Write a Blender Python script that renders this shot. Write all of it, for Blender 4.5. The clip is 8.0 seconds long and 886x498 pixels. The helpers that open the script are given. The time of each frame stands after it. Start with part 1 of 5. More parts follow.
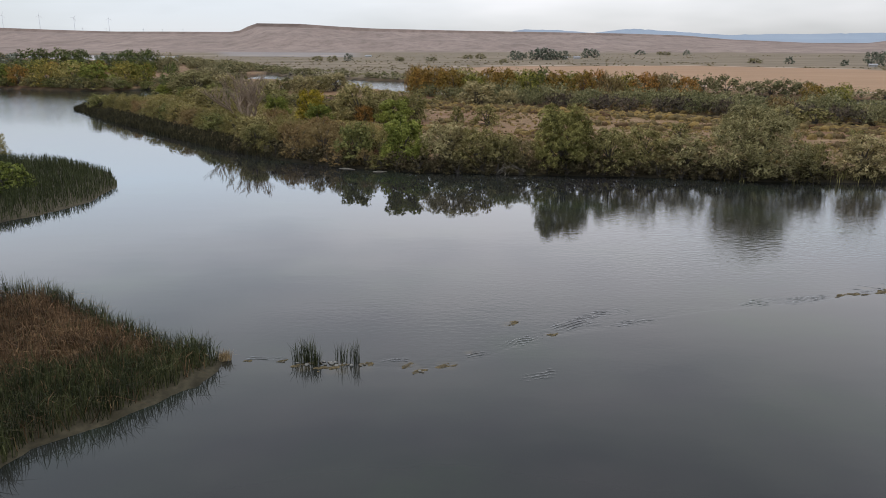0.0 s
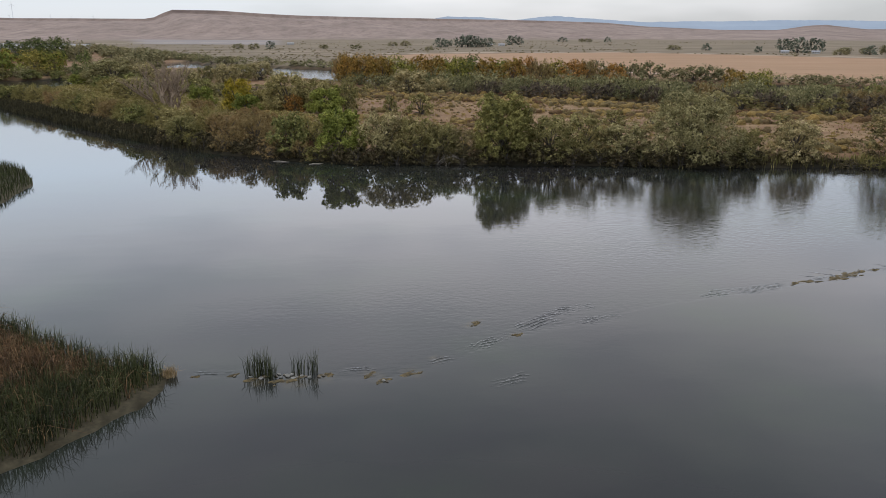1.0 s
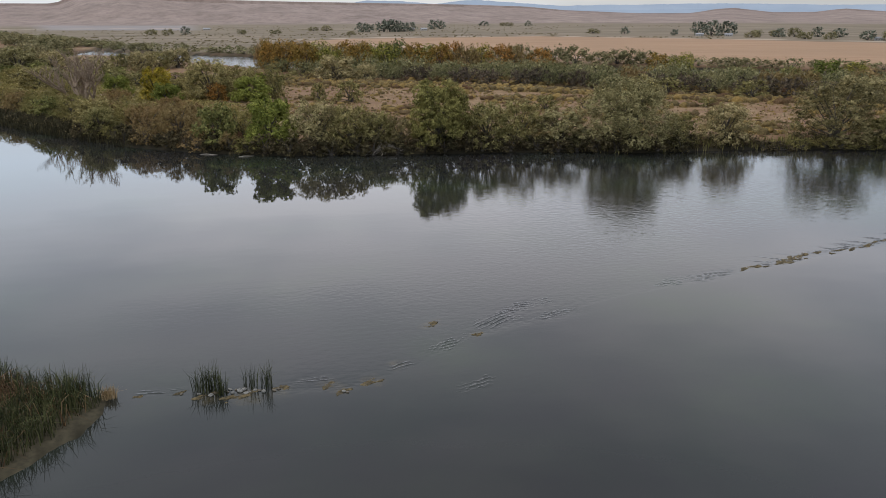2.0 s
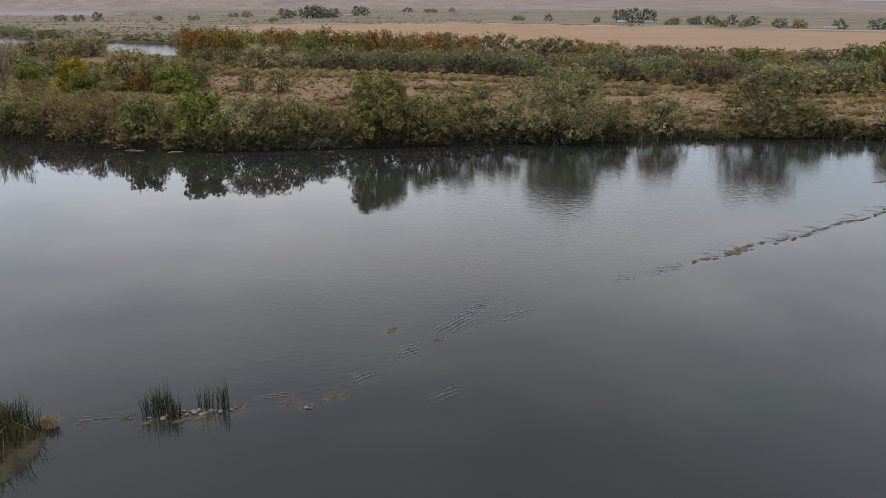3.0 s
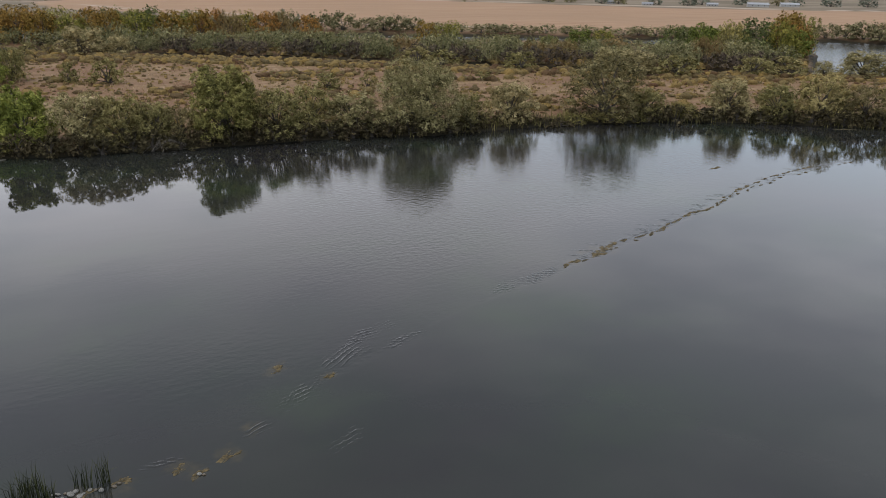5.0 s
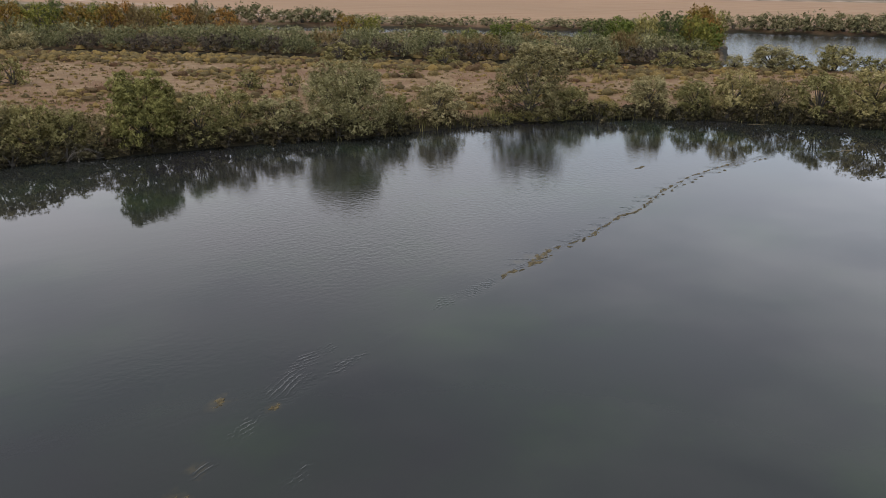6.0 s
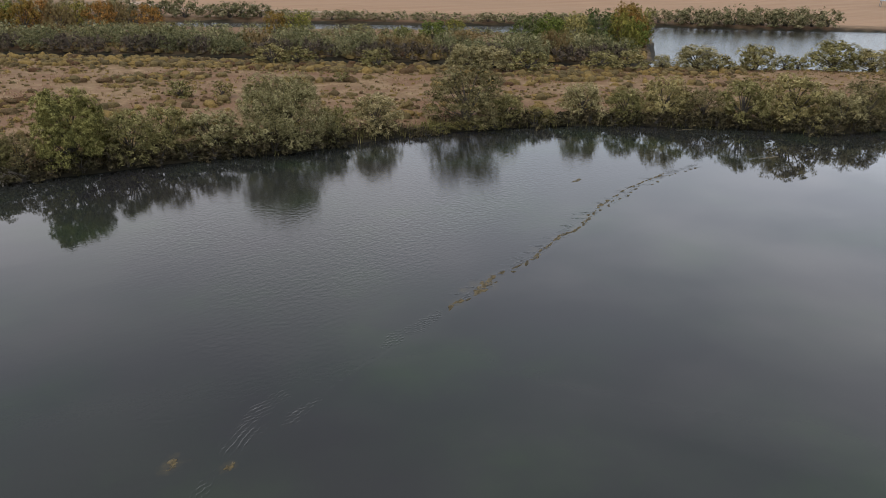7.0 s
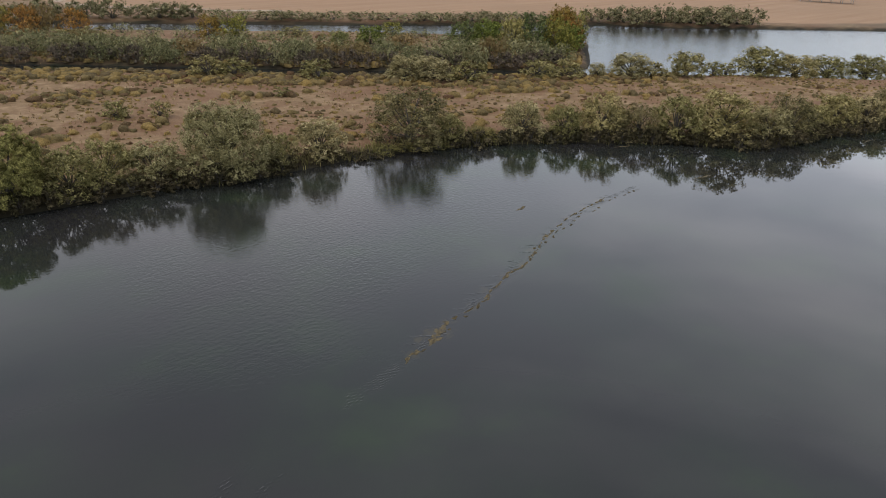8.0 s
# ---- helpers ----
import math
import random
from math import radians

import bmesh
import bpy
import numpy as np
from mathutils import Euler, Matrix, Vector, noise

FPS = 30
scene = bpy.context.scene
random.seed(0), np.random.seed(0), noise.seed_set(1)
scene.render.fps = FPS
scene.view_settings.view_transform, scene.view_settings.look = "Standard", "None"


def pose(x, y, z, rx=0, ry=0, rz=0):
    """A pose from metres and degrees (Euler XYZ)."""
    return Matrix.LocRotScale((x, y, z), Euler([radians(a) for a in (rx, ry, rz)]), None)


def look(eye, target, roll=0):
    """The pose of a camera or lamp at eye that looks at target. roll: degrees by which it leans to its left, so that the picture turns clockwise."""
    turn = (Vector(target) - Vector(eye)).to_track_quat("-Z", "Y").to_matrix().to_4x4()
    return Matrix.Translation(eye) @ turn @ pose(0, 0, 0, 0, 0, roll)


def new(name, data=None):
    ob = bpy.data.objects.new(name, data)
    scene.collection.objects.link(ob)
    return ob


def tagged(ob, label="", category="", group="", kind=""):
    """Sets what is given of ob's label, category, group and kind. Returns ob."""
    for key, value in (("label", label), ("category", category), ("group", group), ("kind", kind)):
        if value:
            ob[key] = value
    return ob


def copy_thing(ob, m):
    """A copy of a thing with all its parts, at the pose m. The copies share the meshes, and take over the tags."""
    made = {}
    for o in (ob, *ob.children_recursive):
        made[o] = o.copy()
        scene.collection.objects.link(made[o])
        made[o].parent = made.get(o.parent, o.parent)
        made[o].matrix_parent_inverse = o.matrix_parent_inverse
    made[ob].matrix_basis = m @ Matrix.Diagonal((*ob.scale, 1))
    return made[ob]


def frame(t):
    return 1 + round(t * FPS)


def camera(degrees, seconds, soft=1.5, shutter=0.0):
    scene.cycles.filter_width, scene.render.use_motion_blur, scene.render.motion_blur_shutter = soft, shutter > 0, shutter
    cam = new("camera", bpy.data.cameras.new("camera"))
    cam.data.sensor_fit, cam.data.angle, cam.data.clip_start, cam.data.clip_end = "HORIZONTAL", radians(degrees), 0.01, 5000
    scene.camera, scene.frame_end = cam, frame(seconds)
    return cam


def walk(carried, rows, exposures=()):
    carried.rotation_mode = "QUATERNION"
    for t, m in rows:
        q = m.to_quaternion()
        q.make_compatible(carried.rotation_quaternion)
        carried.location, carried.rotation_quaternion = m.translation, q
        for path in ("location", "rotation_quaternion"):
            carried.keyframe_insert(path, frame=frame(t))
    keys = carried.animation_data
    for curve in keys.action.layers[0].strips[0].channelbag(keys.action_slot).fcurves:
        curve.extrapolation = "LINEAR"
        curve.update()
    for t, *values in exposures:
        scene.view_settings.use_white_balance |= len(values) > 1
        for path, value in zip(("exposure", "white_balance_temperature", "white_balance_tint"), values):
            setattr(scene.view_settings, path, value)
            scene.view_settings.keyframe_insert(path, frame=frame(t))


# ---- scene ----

# ---------------------------------------------------------------- camera and its way
cam = camera(59.4, 8.0, soft=0.85)
PATH = [
    (0, (0.000, 0.000, 21.000), (0.015, 48.326, 8.170), 0.21),
    (0.5, (-1.102, 1.711, 20.983), (1.180, 49.893, 7.818), 0.27),
    (1, (-2.106, 3.191, 20.979), (2.520, 51.095, 7.424), 0.19),
    (1.5, (-2.902, 4.588, 21.079), (4.033, 52.075, 7.047), 0.01),
    (3, (-5.314, 8.408, 21.708), (8.358, 54.025, 6.471), 0.28),
    (3.5, (-5.834, 9.337, 22.291), (9.939, 54.118, 6.610), 0.44),
    (4, (-6.262, 10.226, 22.895), (11.828, 53.983, 6.829), 0.63),
    (4.5, (-6.613, 11.034, 23.760), (13.806, 53.608, 7.314), 0.78),
    (6, (-7.455, 13.411, 26.827), (19.251, 51.903, 9.357), 1.25),
    (6.5, (-7.643, 14.141, 28.368), (20.741, 51.221, 10.495), 1.48),
    (7, (-7.734, 15.032, 30.958), (22.169, 50.707, 12.705), 1.68),
    (7.5, (-8.063, 15.867, 34.105), (23.239, 50.137, 15.512), 1.80),
    (8, (-8.400, 16.766, 37.600), (24.219, 49.505, 18.518), 2.13),
]
walk(cam, [(t, look(eye, target, roll)) for t, eye, target, roll in PATH])

# ---------------------------------------------------------------- sky, sun
SUN_HEIGHT, SUN_TURN = 58.0, 285.0
world = bpy.data.worlds.new("sky")
scene.world = world
world.use_nodes = True
wn, wl = world.node_tree.nodes, world.node_tree.links
wn.clear()
w_out, w_bg = wn.new("ShaderNodeOutputWorld"), wn.new("ShaderNodeBackground")
w_sky = wn.new("ShaderNodeTexSky")
w_sky.sky_type, w_sky.sun_disc = "NISHITA", False
w_sky.sun_elevation, w_sky.sun_rotation = radians(SUN_HEIGHT), radians(SUN_TURN)
w_sky.air_density, w_sky.dust_density, w_sky.ozone_density = 1.0, 2.5, 1.0
w_co, w_map = wn.new("ShaderNodeTexCoord"), wn.new("ShaderNodeMapping")
w_map.inputs["Scale"].default_value = (1.0, 1.0, 4.0)
w_map.inputs["Location"].default_value = (0.35, 0.2, 0.0)
w_cloud = wn.new("ShaderNodeTexNoise")
w_cloud.inputs["Scale"].default_value, w_cloud.inputs["Detail"].default_value = 1.3, 5.0
w_cover = wn.new("ShaderNodeMapRange")
w_cover.inputs["From Min"].default_value, w_cover.inputs["From Max"].default_value = 0.40, 0.56
w_cover.inputs["To Min"].default_value, w_cover.inputs["To Max"].default_value = 0.62, 1.0
w_tone = wn.new("ShaderNodeValToRGB")
w_tone.color_ramp.elements[0].position, w_tone.color_ramp.elements[1].position = 0.35, 0.70
w_tone.color_ramp.elements[0].color = (0.885, 0.95, 1.035, 1)
w_tone.color_ramp.elements[1].color = (0.95, 0.955, 1.00, 1)
# an overcast sky grows brighter above the hazy horizon
w_sep, w_up = wn.new("ShaderNodeSeparateXYZ"), wn.new("ShaderNodeValToRGB")
while len(w_up.color_ramp.elements) < 6:
    w_up.color_ramp.elements.new(0.5)
for e, (at, v, red, blue) in zip(w_up.color_ramp.elements, ((0.0, 0.92, 1.05, 0.94), (0.08, 1.04, 1.01, 0.99), (0.16, 1.66, 0.93, 1.07), (0.24, 1.74, 1.03, 1.01), (0.36, 1.42, 1.02, 1.01), (0.58, 1.02, 0.98, 1.02))):
    e.position, e.color = at, (v * red, v, v * blue, 1)
w_mul, w_mix, w_gain = wn.new("ShaderNodeMix"), wn.new("ShaderNodeMix"), wn.new("ShaderNodeVectorMath")
w_mul.data_type = w_mix.data_type = "RGBA"
w_mul.blend_type, w_mul.inputs["Factor"].default_value = "MULTIPLY", 1.0
w_gain.operation = "MULTIPLY"
# the cloud deck: bluish gaps in the west, a heavier belt in the north-east, thinner again towards the east
w_east, w_thin = wn.new("ShaderNodeVectorMath"), wn.new("ShaderNodeValToRGB")
w_east.operation, w_east.inputs[1].default_value = "DOT_PRODUCT", (0.791, 0.212, 0.574)
while len(w_thin.color_ramp.elements) < 4:
    w_thin.color_ramp.elements.new(0.5)
for e, (at, v, red, blue) in zip(w_thin.color_ramp.elements, ((0.0, 0.90, 0.94, 1.04), (0.40, 1.02, 1.0, 1.0), (0.72, 0.88, 1.0, 1.0), (0.95, 1.20, 1.0, 1.0))):
    e.position, e.color = at, (v * red / 0.11, v / 0.11, v * blue / 0.11, 1)
w_thin.color_ramp.interpolation = "EASE"
wl.new(w_co.outputs["Generated"], w_east.inputs[0])
wl.new(w_east.outputs["Value"], w_thin.inputs["Fac"])
wl.new(w_thin.outputs["Color"], w_gain.inputs[1])
wl.new(w_co.outputs["Generated"], w_map.inputs["Vector"])
wl.new(w_co.outputs["Generated"], w_sep.inputs["Vector"])
wl.new(w_sep.outputs["Z"], w_up.inputs["Fac"])
wl.new(w_map.outputs["Vector"], w_cloud.inputs["Vector"])
wl.new(w_cloud.outputs["Fac"], w_cover.inputs["Value"])
wl.new(w_cloud.outputs["Fac"], w_tone.inputs["Fac"])
wl.new(w_tone.outputs["Color"], w_mul.inputs["A"])
wl.new(w_up.outputs["Color"], w_mul.inputs["B"])
wl.new(w_mul.outputs["Result"], w_gain.inputs[0])
wl.new(w_cover.outputs["Result"], w_mix.inputs["Factor"])
wl.new(w_sky.outputs["Color"], w_mix.inputs["A"])
wl.new(w_gain.outputs["Vector"], w_mix.inputs["B"])
wl.new(w_mix.outputs["Result"], w_bg.inputs["Color"])
w_bg.inputs["Strength"].default_value = 0.11
wl.new(w_bg.outputs["Background"], w_out.inputs["Surface"])

sun = new("sun", bpy.data.lights.new("sun", "SUN"))
sun.data.energy, sun.data.angle, sun.data.color = 1.1, radians(28), (1.0, 0.96, 0.91)
a, b = radians(SUN_HEIGHT), radians(SUN_TURN)
sun.matrix_world = look((0, 0, 300), (-300 * math.sin(b) * math.cos(a), -300 * math.cos(b) * math.cos(a), 300 - 300 * math.sin(a)))


# ---------------------------------------------------------------- materials
def nodes_of(name):
    m = bpy.data.materials.new(name)
    m.use_nodes = True
    n, l = m.node_tree.nodes, m.node_tree.links
    return m, n, l, n["Principled BSDF"]


def ramp(n, l, source, stops):
    """A colour ramp driven by a socket: stops of (position, colour)."""
    r = n.new("ShaderNodeValToRGB")
    e = r.color_ramp.elements
    while len(e) < len(stops):
        e.new(0.5)
    for k, (p, c) in enumerate(stops):
        e[k].position, e[k].color = p, (*c, 1)
    l.new(source, r.inputs["Fac"])
    return r.outputs["Color"]


def noise_of(n, l, scale, detail=4.0, stretch=(1, 1, 1), coord="Object", rough=0.55):
    c, mp, t = n.new("ShaderNodeTexCoord"), n.new("ShaderNodeMapping"), n.new("ShaderNodeTexNoise")
    mp.inputs["Scale"].default_value = stretch
    t.inputs["Scale"].default_value, t.inputs["Detail"].default_value, t.inputs["Roughness"].default_value = scale, detail, rough
    l.new(c.outputs[coord], mp.inputs["Vector"])
    l.new(mp.outputs["Vector"], t.inputs["Vector"])
    return t.outputs["Fac"]


def mixed(n, l, fac, a, b, how="MIX"):
    m = n.new("ShaderNodeMix")
    m.data_type, m.blend_type = "RGBA", how
    for socket, value in ((m.inputs["Factor"], fac), (m.inputs["A"], a), (m.inputs["B"], b)):
        if isinstance(value, (int, float)):
            socket.default_value = value
        elif isinstance(value, tuple):
            socket.default_value = (*value, 1)
        else:
            l.new(value, socket)
    return m.outputs["Result"]


def maths(n, l, how, a, b):
    m = n.new("ShaderNodeMath")
    m.operation = how
    for k, value in enumerate((a, b)):
        if isinstance(value, (int, float)):
            m.inputs[k].default_value = value
        else:
            l.new(value, m.inputs[k])
    return m.outputs["Value"]


def attribute(n, name):
    t = n.new("ShaderNodeAttribute")
    t.attribute_name = name
    return t.outputs["Fac"]


def bumped(n, l, p, height, strength, distance):
    b = n.new("ShaderNodeBump")
    b.inputs["Strength"].default_value, b.inputs["Distance"].default_value = strength, distance
    l.new(height, b.inputs["Height"])
    l.new(b.outputs["Normal"], p.inputs["Normal"])


def leaf_material(name, dark, mid, light, through_light=0.22, patch=0.5, hue=0.018):
    """Foliage: each leaf takes its own tone, patches of a crown and whole plants differ."""
    m, n, l, p = nodes_of(name)
    g, o = n.new("ShaderNodeNewGeometry"), n.new("ShaderNodeObjectInfo")
    spot = noise_of(n, l, patch, 3.0)
    f = maths(n, l, "ADD", maths(n, l, "MULTIPLY", g.outputs["Random Per Island"], 0.36), maths(n, l, "MULTIPLY", spot, 0.64))
    col = ramp(n, l, f, [(0.30, dark), (0.5, mid), (0.70, light)])
    h = n.new("ShaderNodeHueSaturation")
    l.new(col, h.inputs["Color"])
    l.new(maths(n, l, "ADD", maths(n, l, "MULTIPLY", o.outputs["Random"], 0.40), 0.80), h.inputs["Value"])
    l.new(maths(n, l, "ADD", maths(n, l, "MULTIPLY", o.outputs["Random"], -hue), 0.5 + hue / 2), h.inputs["Hue"])
    p.inputs["Roughness"].default_value = 0.75
    p.inputs["Specular IOR Level"].default_value = 0.12
    l.new(h.outputs["Color"], p.inputs["Base Color"])
    tr, mx = n.new("ShaderNodeBsdfTranslucent"), n.new("ShaderNodeMixShader")
    l.new(h.outputs["Color"], tr.inputs["Color"])
    mx.inputs["Fac"].default_value = through_light
    l.new(p.outputs["BSDF"], mx.inputs[1])
    l.new(tr.outputs["BSDF"], mx.inputs[2])
    l.new(mx.outputs["Shader"], n["Material Output"].inputs["Surface"])
    return m


def plain_material(name, a, b, scale, rough=0.85, bump=0.3, distance=0.02, metal=0.0):
    m, n, l, p = nodes_of(name)
    f = noise_of(n, l, scale, 6.0)
    l.new(ramp(n, l, f, [(0.3, a), (0.7, b)]), p.inputs["Base Color"])
    p.inputs["Roughness"].default_value, p.inputs["Metallic"].default_value = rough, metal
    bumped(n, l, p, f, bump, distance)
    return m


OLIVE = leaf_material("grey_green_leaves", (0.071, 0.062, 0.023), (0.249, 0.213, 0.080), (0.491, 0.410, 0.181))
SILVER = leaf_material("silvery_leaves", (0.080, 0.068, 0.029), (0.280, 0.238, 0.106), (0.557, 0.468, 0.244))
BROWN_OLIVE = leaf_material("brownish_leaves", (0.055, 0.047, 0.020), (0.182, 0.150, 0.065), (0.390, 0.312, 0.152))
# dark brown twigs, with the shade under the bank trees put into the colour
SHADE_UNDER = leaf_material("shade_toned_understory_leaves", (0.029, 0.023, 0.012), (0.080, 0.065, 0.033), (0.196, 0.156, 0.082))
WILLOW = leaf_material("willow_leaves", (0.072, 0.068, 0.021), (0.249, 0.217, 0.070), (0.523, 0.449, 0.160))
BRIGHT = leaf_material("fresh_green_leaves", (0.062, 0.075, 0.016), (0.185, 0.207, 0.042), (0.381, 0.390, 0.095))
DARK_GREEN = leaf_material("dark_green_leaves", (0.039, 0.051, 0.017), (0.101, 0.119, 0.039), (0.219, 0.235, 0.080))
LEAF_GREEN = leaf_material("mid_green_leaves", (0.056, 0.062, 0.020), (0.178, 0.178, 0.057), (0.388, 0.362, 0.130))
YELLOW = leaf_material("yellow_autumn_leaves", (0.103, 0.097, 0.013), (0.295, 0.241, 0.027), (0.553, 0.429, 0.059))
ORANGE = leaf_material("orange_autumn_leaves", (0.080, 0.061, 0.016), (0.278, 0.154, 0.037), (0.508, 0.296, 0.079), hue=0.03)
RUST = leaf_material("rusty_thicket_leaves", (0.124, 0.083, 0.035), (0.232, 0.160, 0.068), (0.363, 0.260, 0.116))
TAN_GREEN = leaf_material("tan_green_leaves", (0.118, 0.103, 0.034), (0.229, 0.192, 0.066), (0.369, 0.300, 0.114))
# far olives: contrast flattened in the leaf colours, as haze would do
FAR_OLIVE = leaf_material("haze_toned_olive_leaves", (0.101, 0.093, 0.047), (0.202, 0.178, 0.088), (0.380, 0.324, 0.170))
DUSK = leaf_material("dusky_bare_twigs", (0.041, 0.032, 0.024), (0.111, 0.085, 0.060), (0.225, 0.174, 0.121), 0.08)
GOLD = leaf_material("golden_green_leaves", (0.064, 0.067, 0.017), (0.211, 0.190, 0.041), (0.461, 0.385, 0.093), hue=0.05)
# farm trees: distance haze put into the leaf colour, paler and greyer
HAZY_GREEN = leaf_material("haze_toned_green_leaves", (0.077, 0.087, 0.064), (0.149, 0.165, 0.120), (0.277, 0.288, 0.221))
SCRUB = leaf_material("dry_scrub_twigs", (0.139, 0.109, 0.060), (0.211, 0.168, 0.098), (0.323, 0.258, 0.154), 0.1)
HEDGE = leaf_material("dull_green_leaves", (0.063, 0.062, 0.028), (0.193, 0.182, 0.083), (0.400, 0.362, 0.182))
REED = leaf_material("green_reed_blades", (0.011, 0.015, 0.007), (0.031, 0.037, 0.014), (0.083, 0.086, 0.035), 0.12)
FAR_REED = leaf_material("dark_reed_blades", (0.023, 0.028, 0.012), (0.043, 0.051, 0.020), (0.085, 0.090, 0.037), 0.1)
# brown blades as dark as the shade under the thicket's edge
SHADE_REED = leaf_material("shade_brown_reed_blades", (0.019, 0.018, 0.009), (0.037, 0.034, 0.017), (0.081, 0.070, 0.034), 0.1)
DRY_REED = leaf_material("dry_brown_reed_blades", (0.041, 0.024, 0.012), (0.109, 0.063, 0.032), (0.254, 0.158, 0.084), 0.12)
STRAW = leaf_material("straw_coloured_grass", (0.206, 0.141, 0.066), (0.350, 0.242, 0.132), (0.554, 0.407, 0.232), 0.15)
BANK_GRASS = leaf_material("yellow_green_grass", (0.082, 0.076, 0.024), (0.175, 0.157, 0.052), (0.335, 0.283, 0.116), 0.15)
BARK = plain_material("dark_bark", (0.045, 0.036, 0.028), (0.110, 0.092, 0.075), 6.0)
GREY_BARK = plain_material("bare_grey_bark", (0.150, 0.105, 0.070), (0.330, 0.240, 0.165), 5.0)
STONE = plain_material("pale_river_stone", (0.070, 0.064, 0.054), (0.280, 0.268, 0.245), 3.0, 0.8)
DARK_STONE = plain_material("wet_brown_stone", (0.060, 0.048, 0.034), (0.160, 0.125, 0.085), 5.0, 0.5)
WEED = plain_material("ochre_algae_mat", (0.024, 0.020, 0.010), (0.150, 0.104, 0.038), 3.4, 0.75, 1.0, 0.06)
DRIFT = plain_material("bleached_driftwood", (0.22, 0.185, 0.145), (0.40, 0.35, 0.29), 4.0)
WALL_PAINT = plain_material("pale_wall_paint", (0.30, 0.28, 0.26), (0.45, 0.43, 0.40), 0.7, 0.7)
ROOF_GREY = plain_material("grey_roofing", (0.16, 0.16, 0.17), (0.30, 0.30, 0.31), 0.6, 0.6)
ROOF_PALE = plain_material("pale_metal_roofing", (0.22, 0.22, 0.23), (0.34, 0.34, 0.35), 0.5, 0.45)
GLASS_DARK = plain_material("dark_window_glass", (0.03, 0.03, 0.035), (0.05, 0.05, 0.055), 1.0, 0.1, 0.0)
TURBINE = plain_material("white_tower_paint", (0.60, 0.62, 0.64), (0.70, 0.72, 0.74), 0.2, 0.5, 0.0)


def brush_material():
    """Sage and rabbitbrush: every bush has its own tone, from russet over grey-green to ochre, with a leafy grain."""
    m, n, l, p = nodes_of("sagebrush_leaves")
    g = n.new("ShaderNodeNewGeometry")
    grain = noise_of(n, l, 7.0, 4.0, rough=0.7)
    f = maths(n, l, "ADD", maths(n, l, "MULTIPLY", g.outputs["Random Per Island"], 0.62), maths(n, l, "MULTIPLY", noise_of(n, l, 0.06, 3.0), 0.38))
    col = ramp(n, l, f, [(0.16, (0.115, 0.062, 0.034)), (0.34, (0.128, 0.098, 0.050)), (0.54, (0.190, 0.138, 0.060)), (0.80, (0.280, 0.188, 0.068))])
    col = mixed(n, l, 0.9, col, ramp(n, l, grain, [(0.34, (0.30, 0.29, 0.27)), (0.58, (1.25, 1.22, 1.15))]), "MULTIPLY")
    l.new(col, p.inputs["Base Color"])
    p.inputs["Roughness"].default_value, p.inputs["Specular IOR Level"].default_value = 0.9, 0.1
    bumped(n, l, p, grain, 1.0, 0.16)
    return m


SAGE = brush_material()


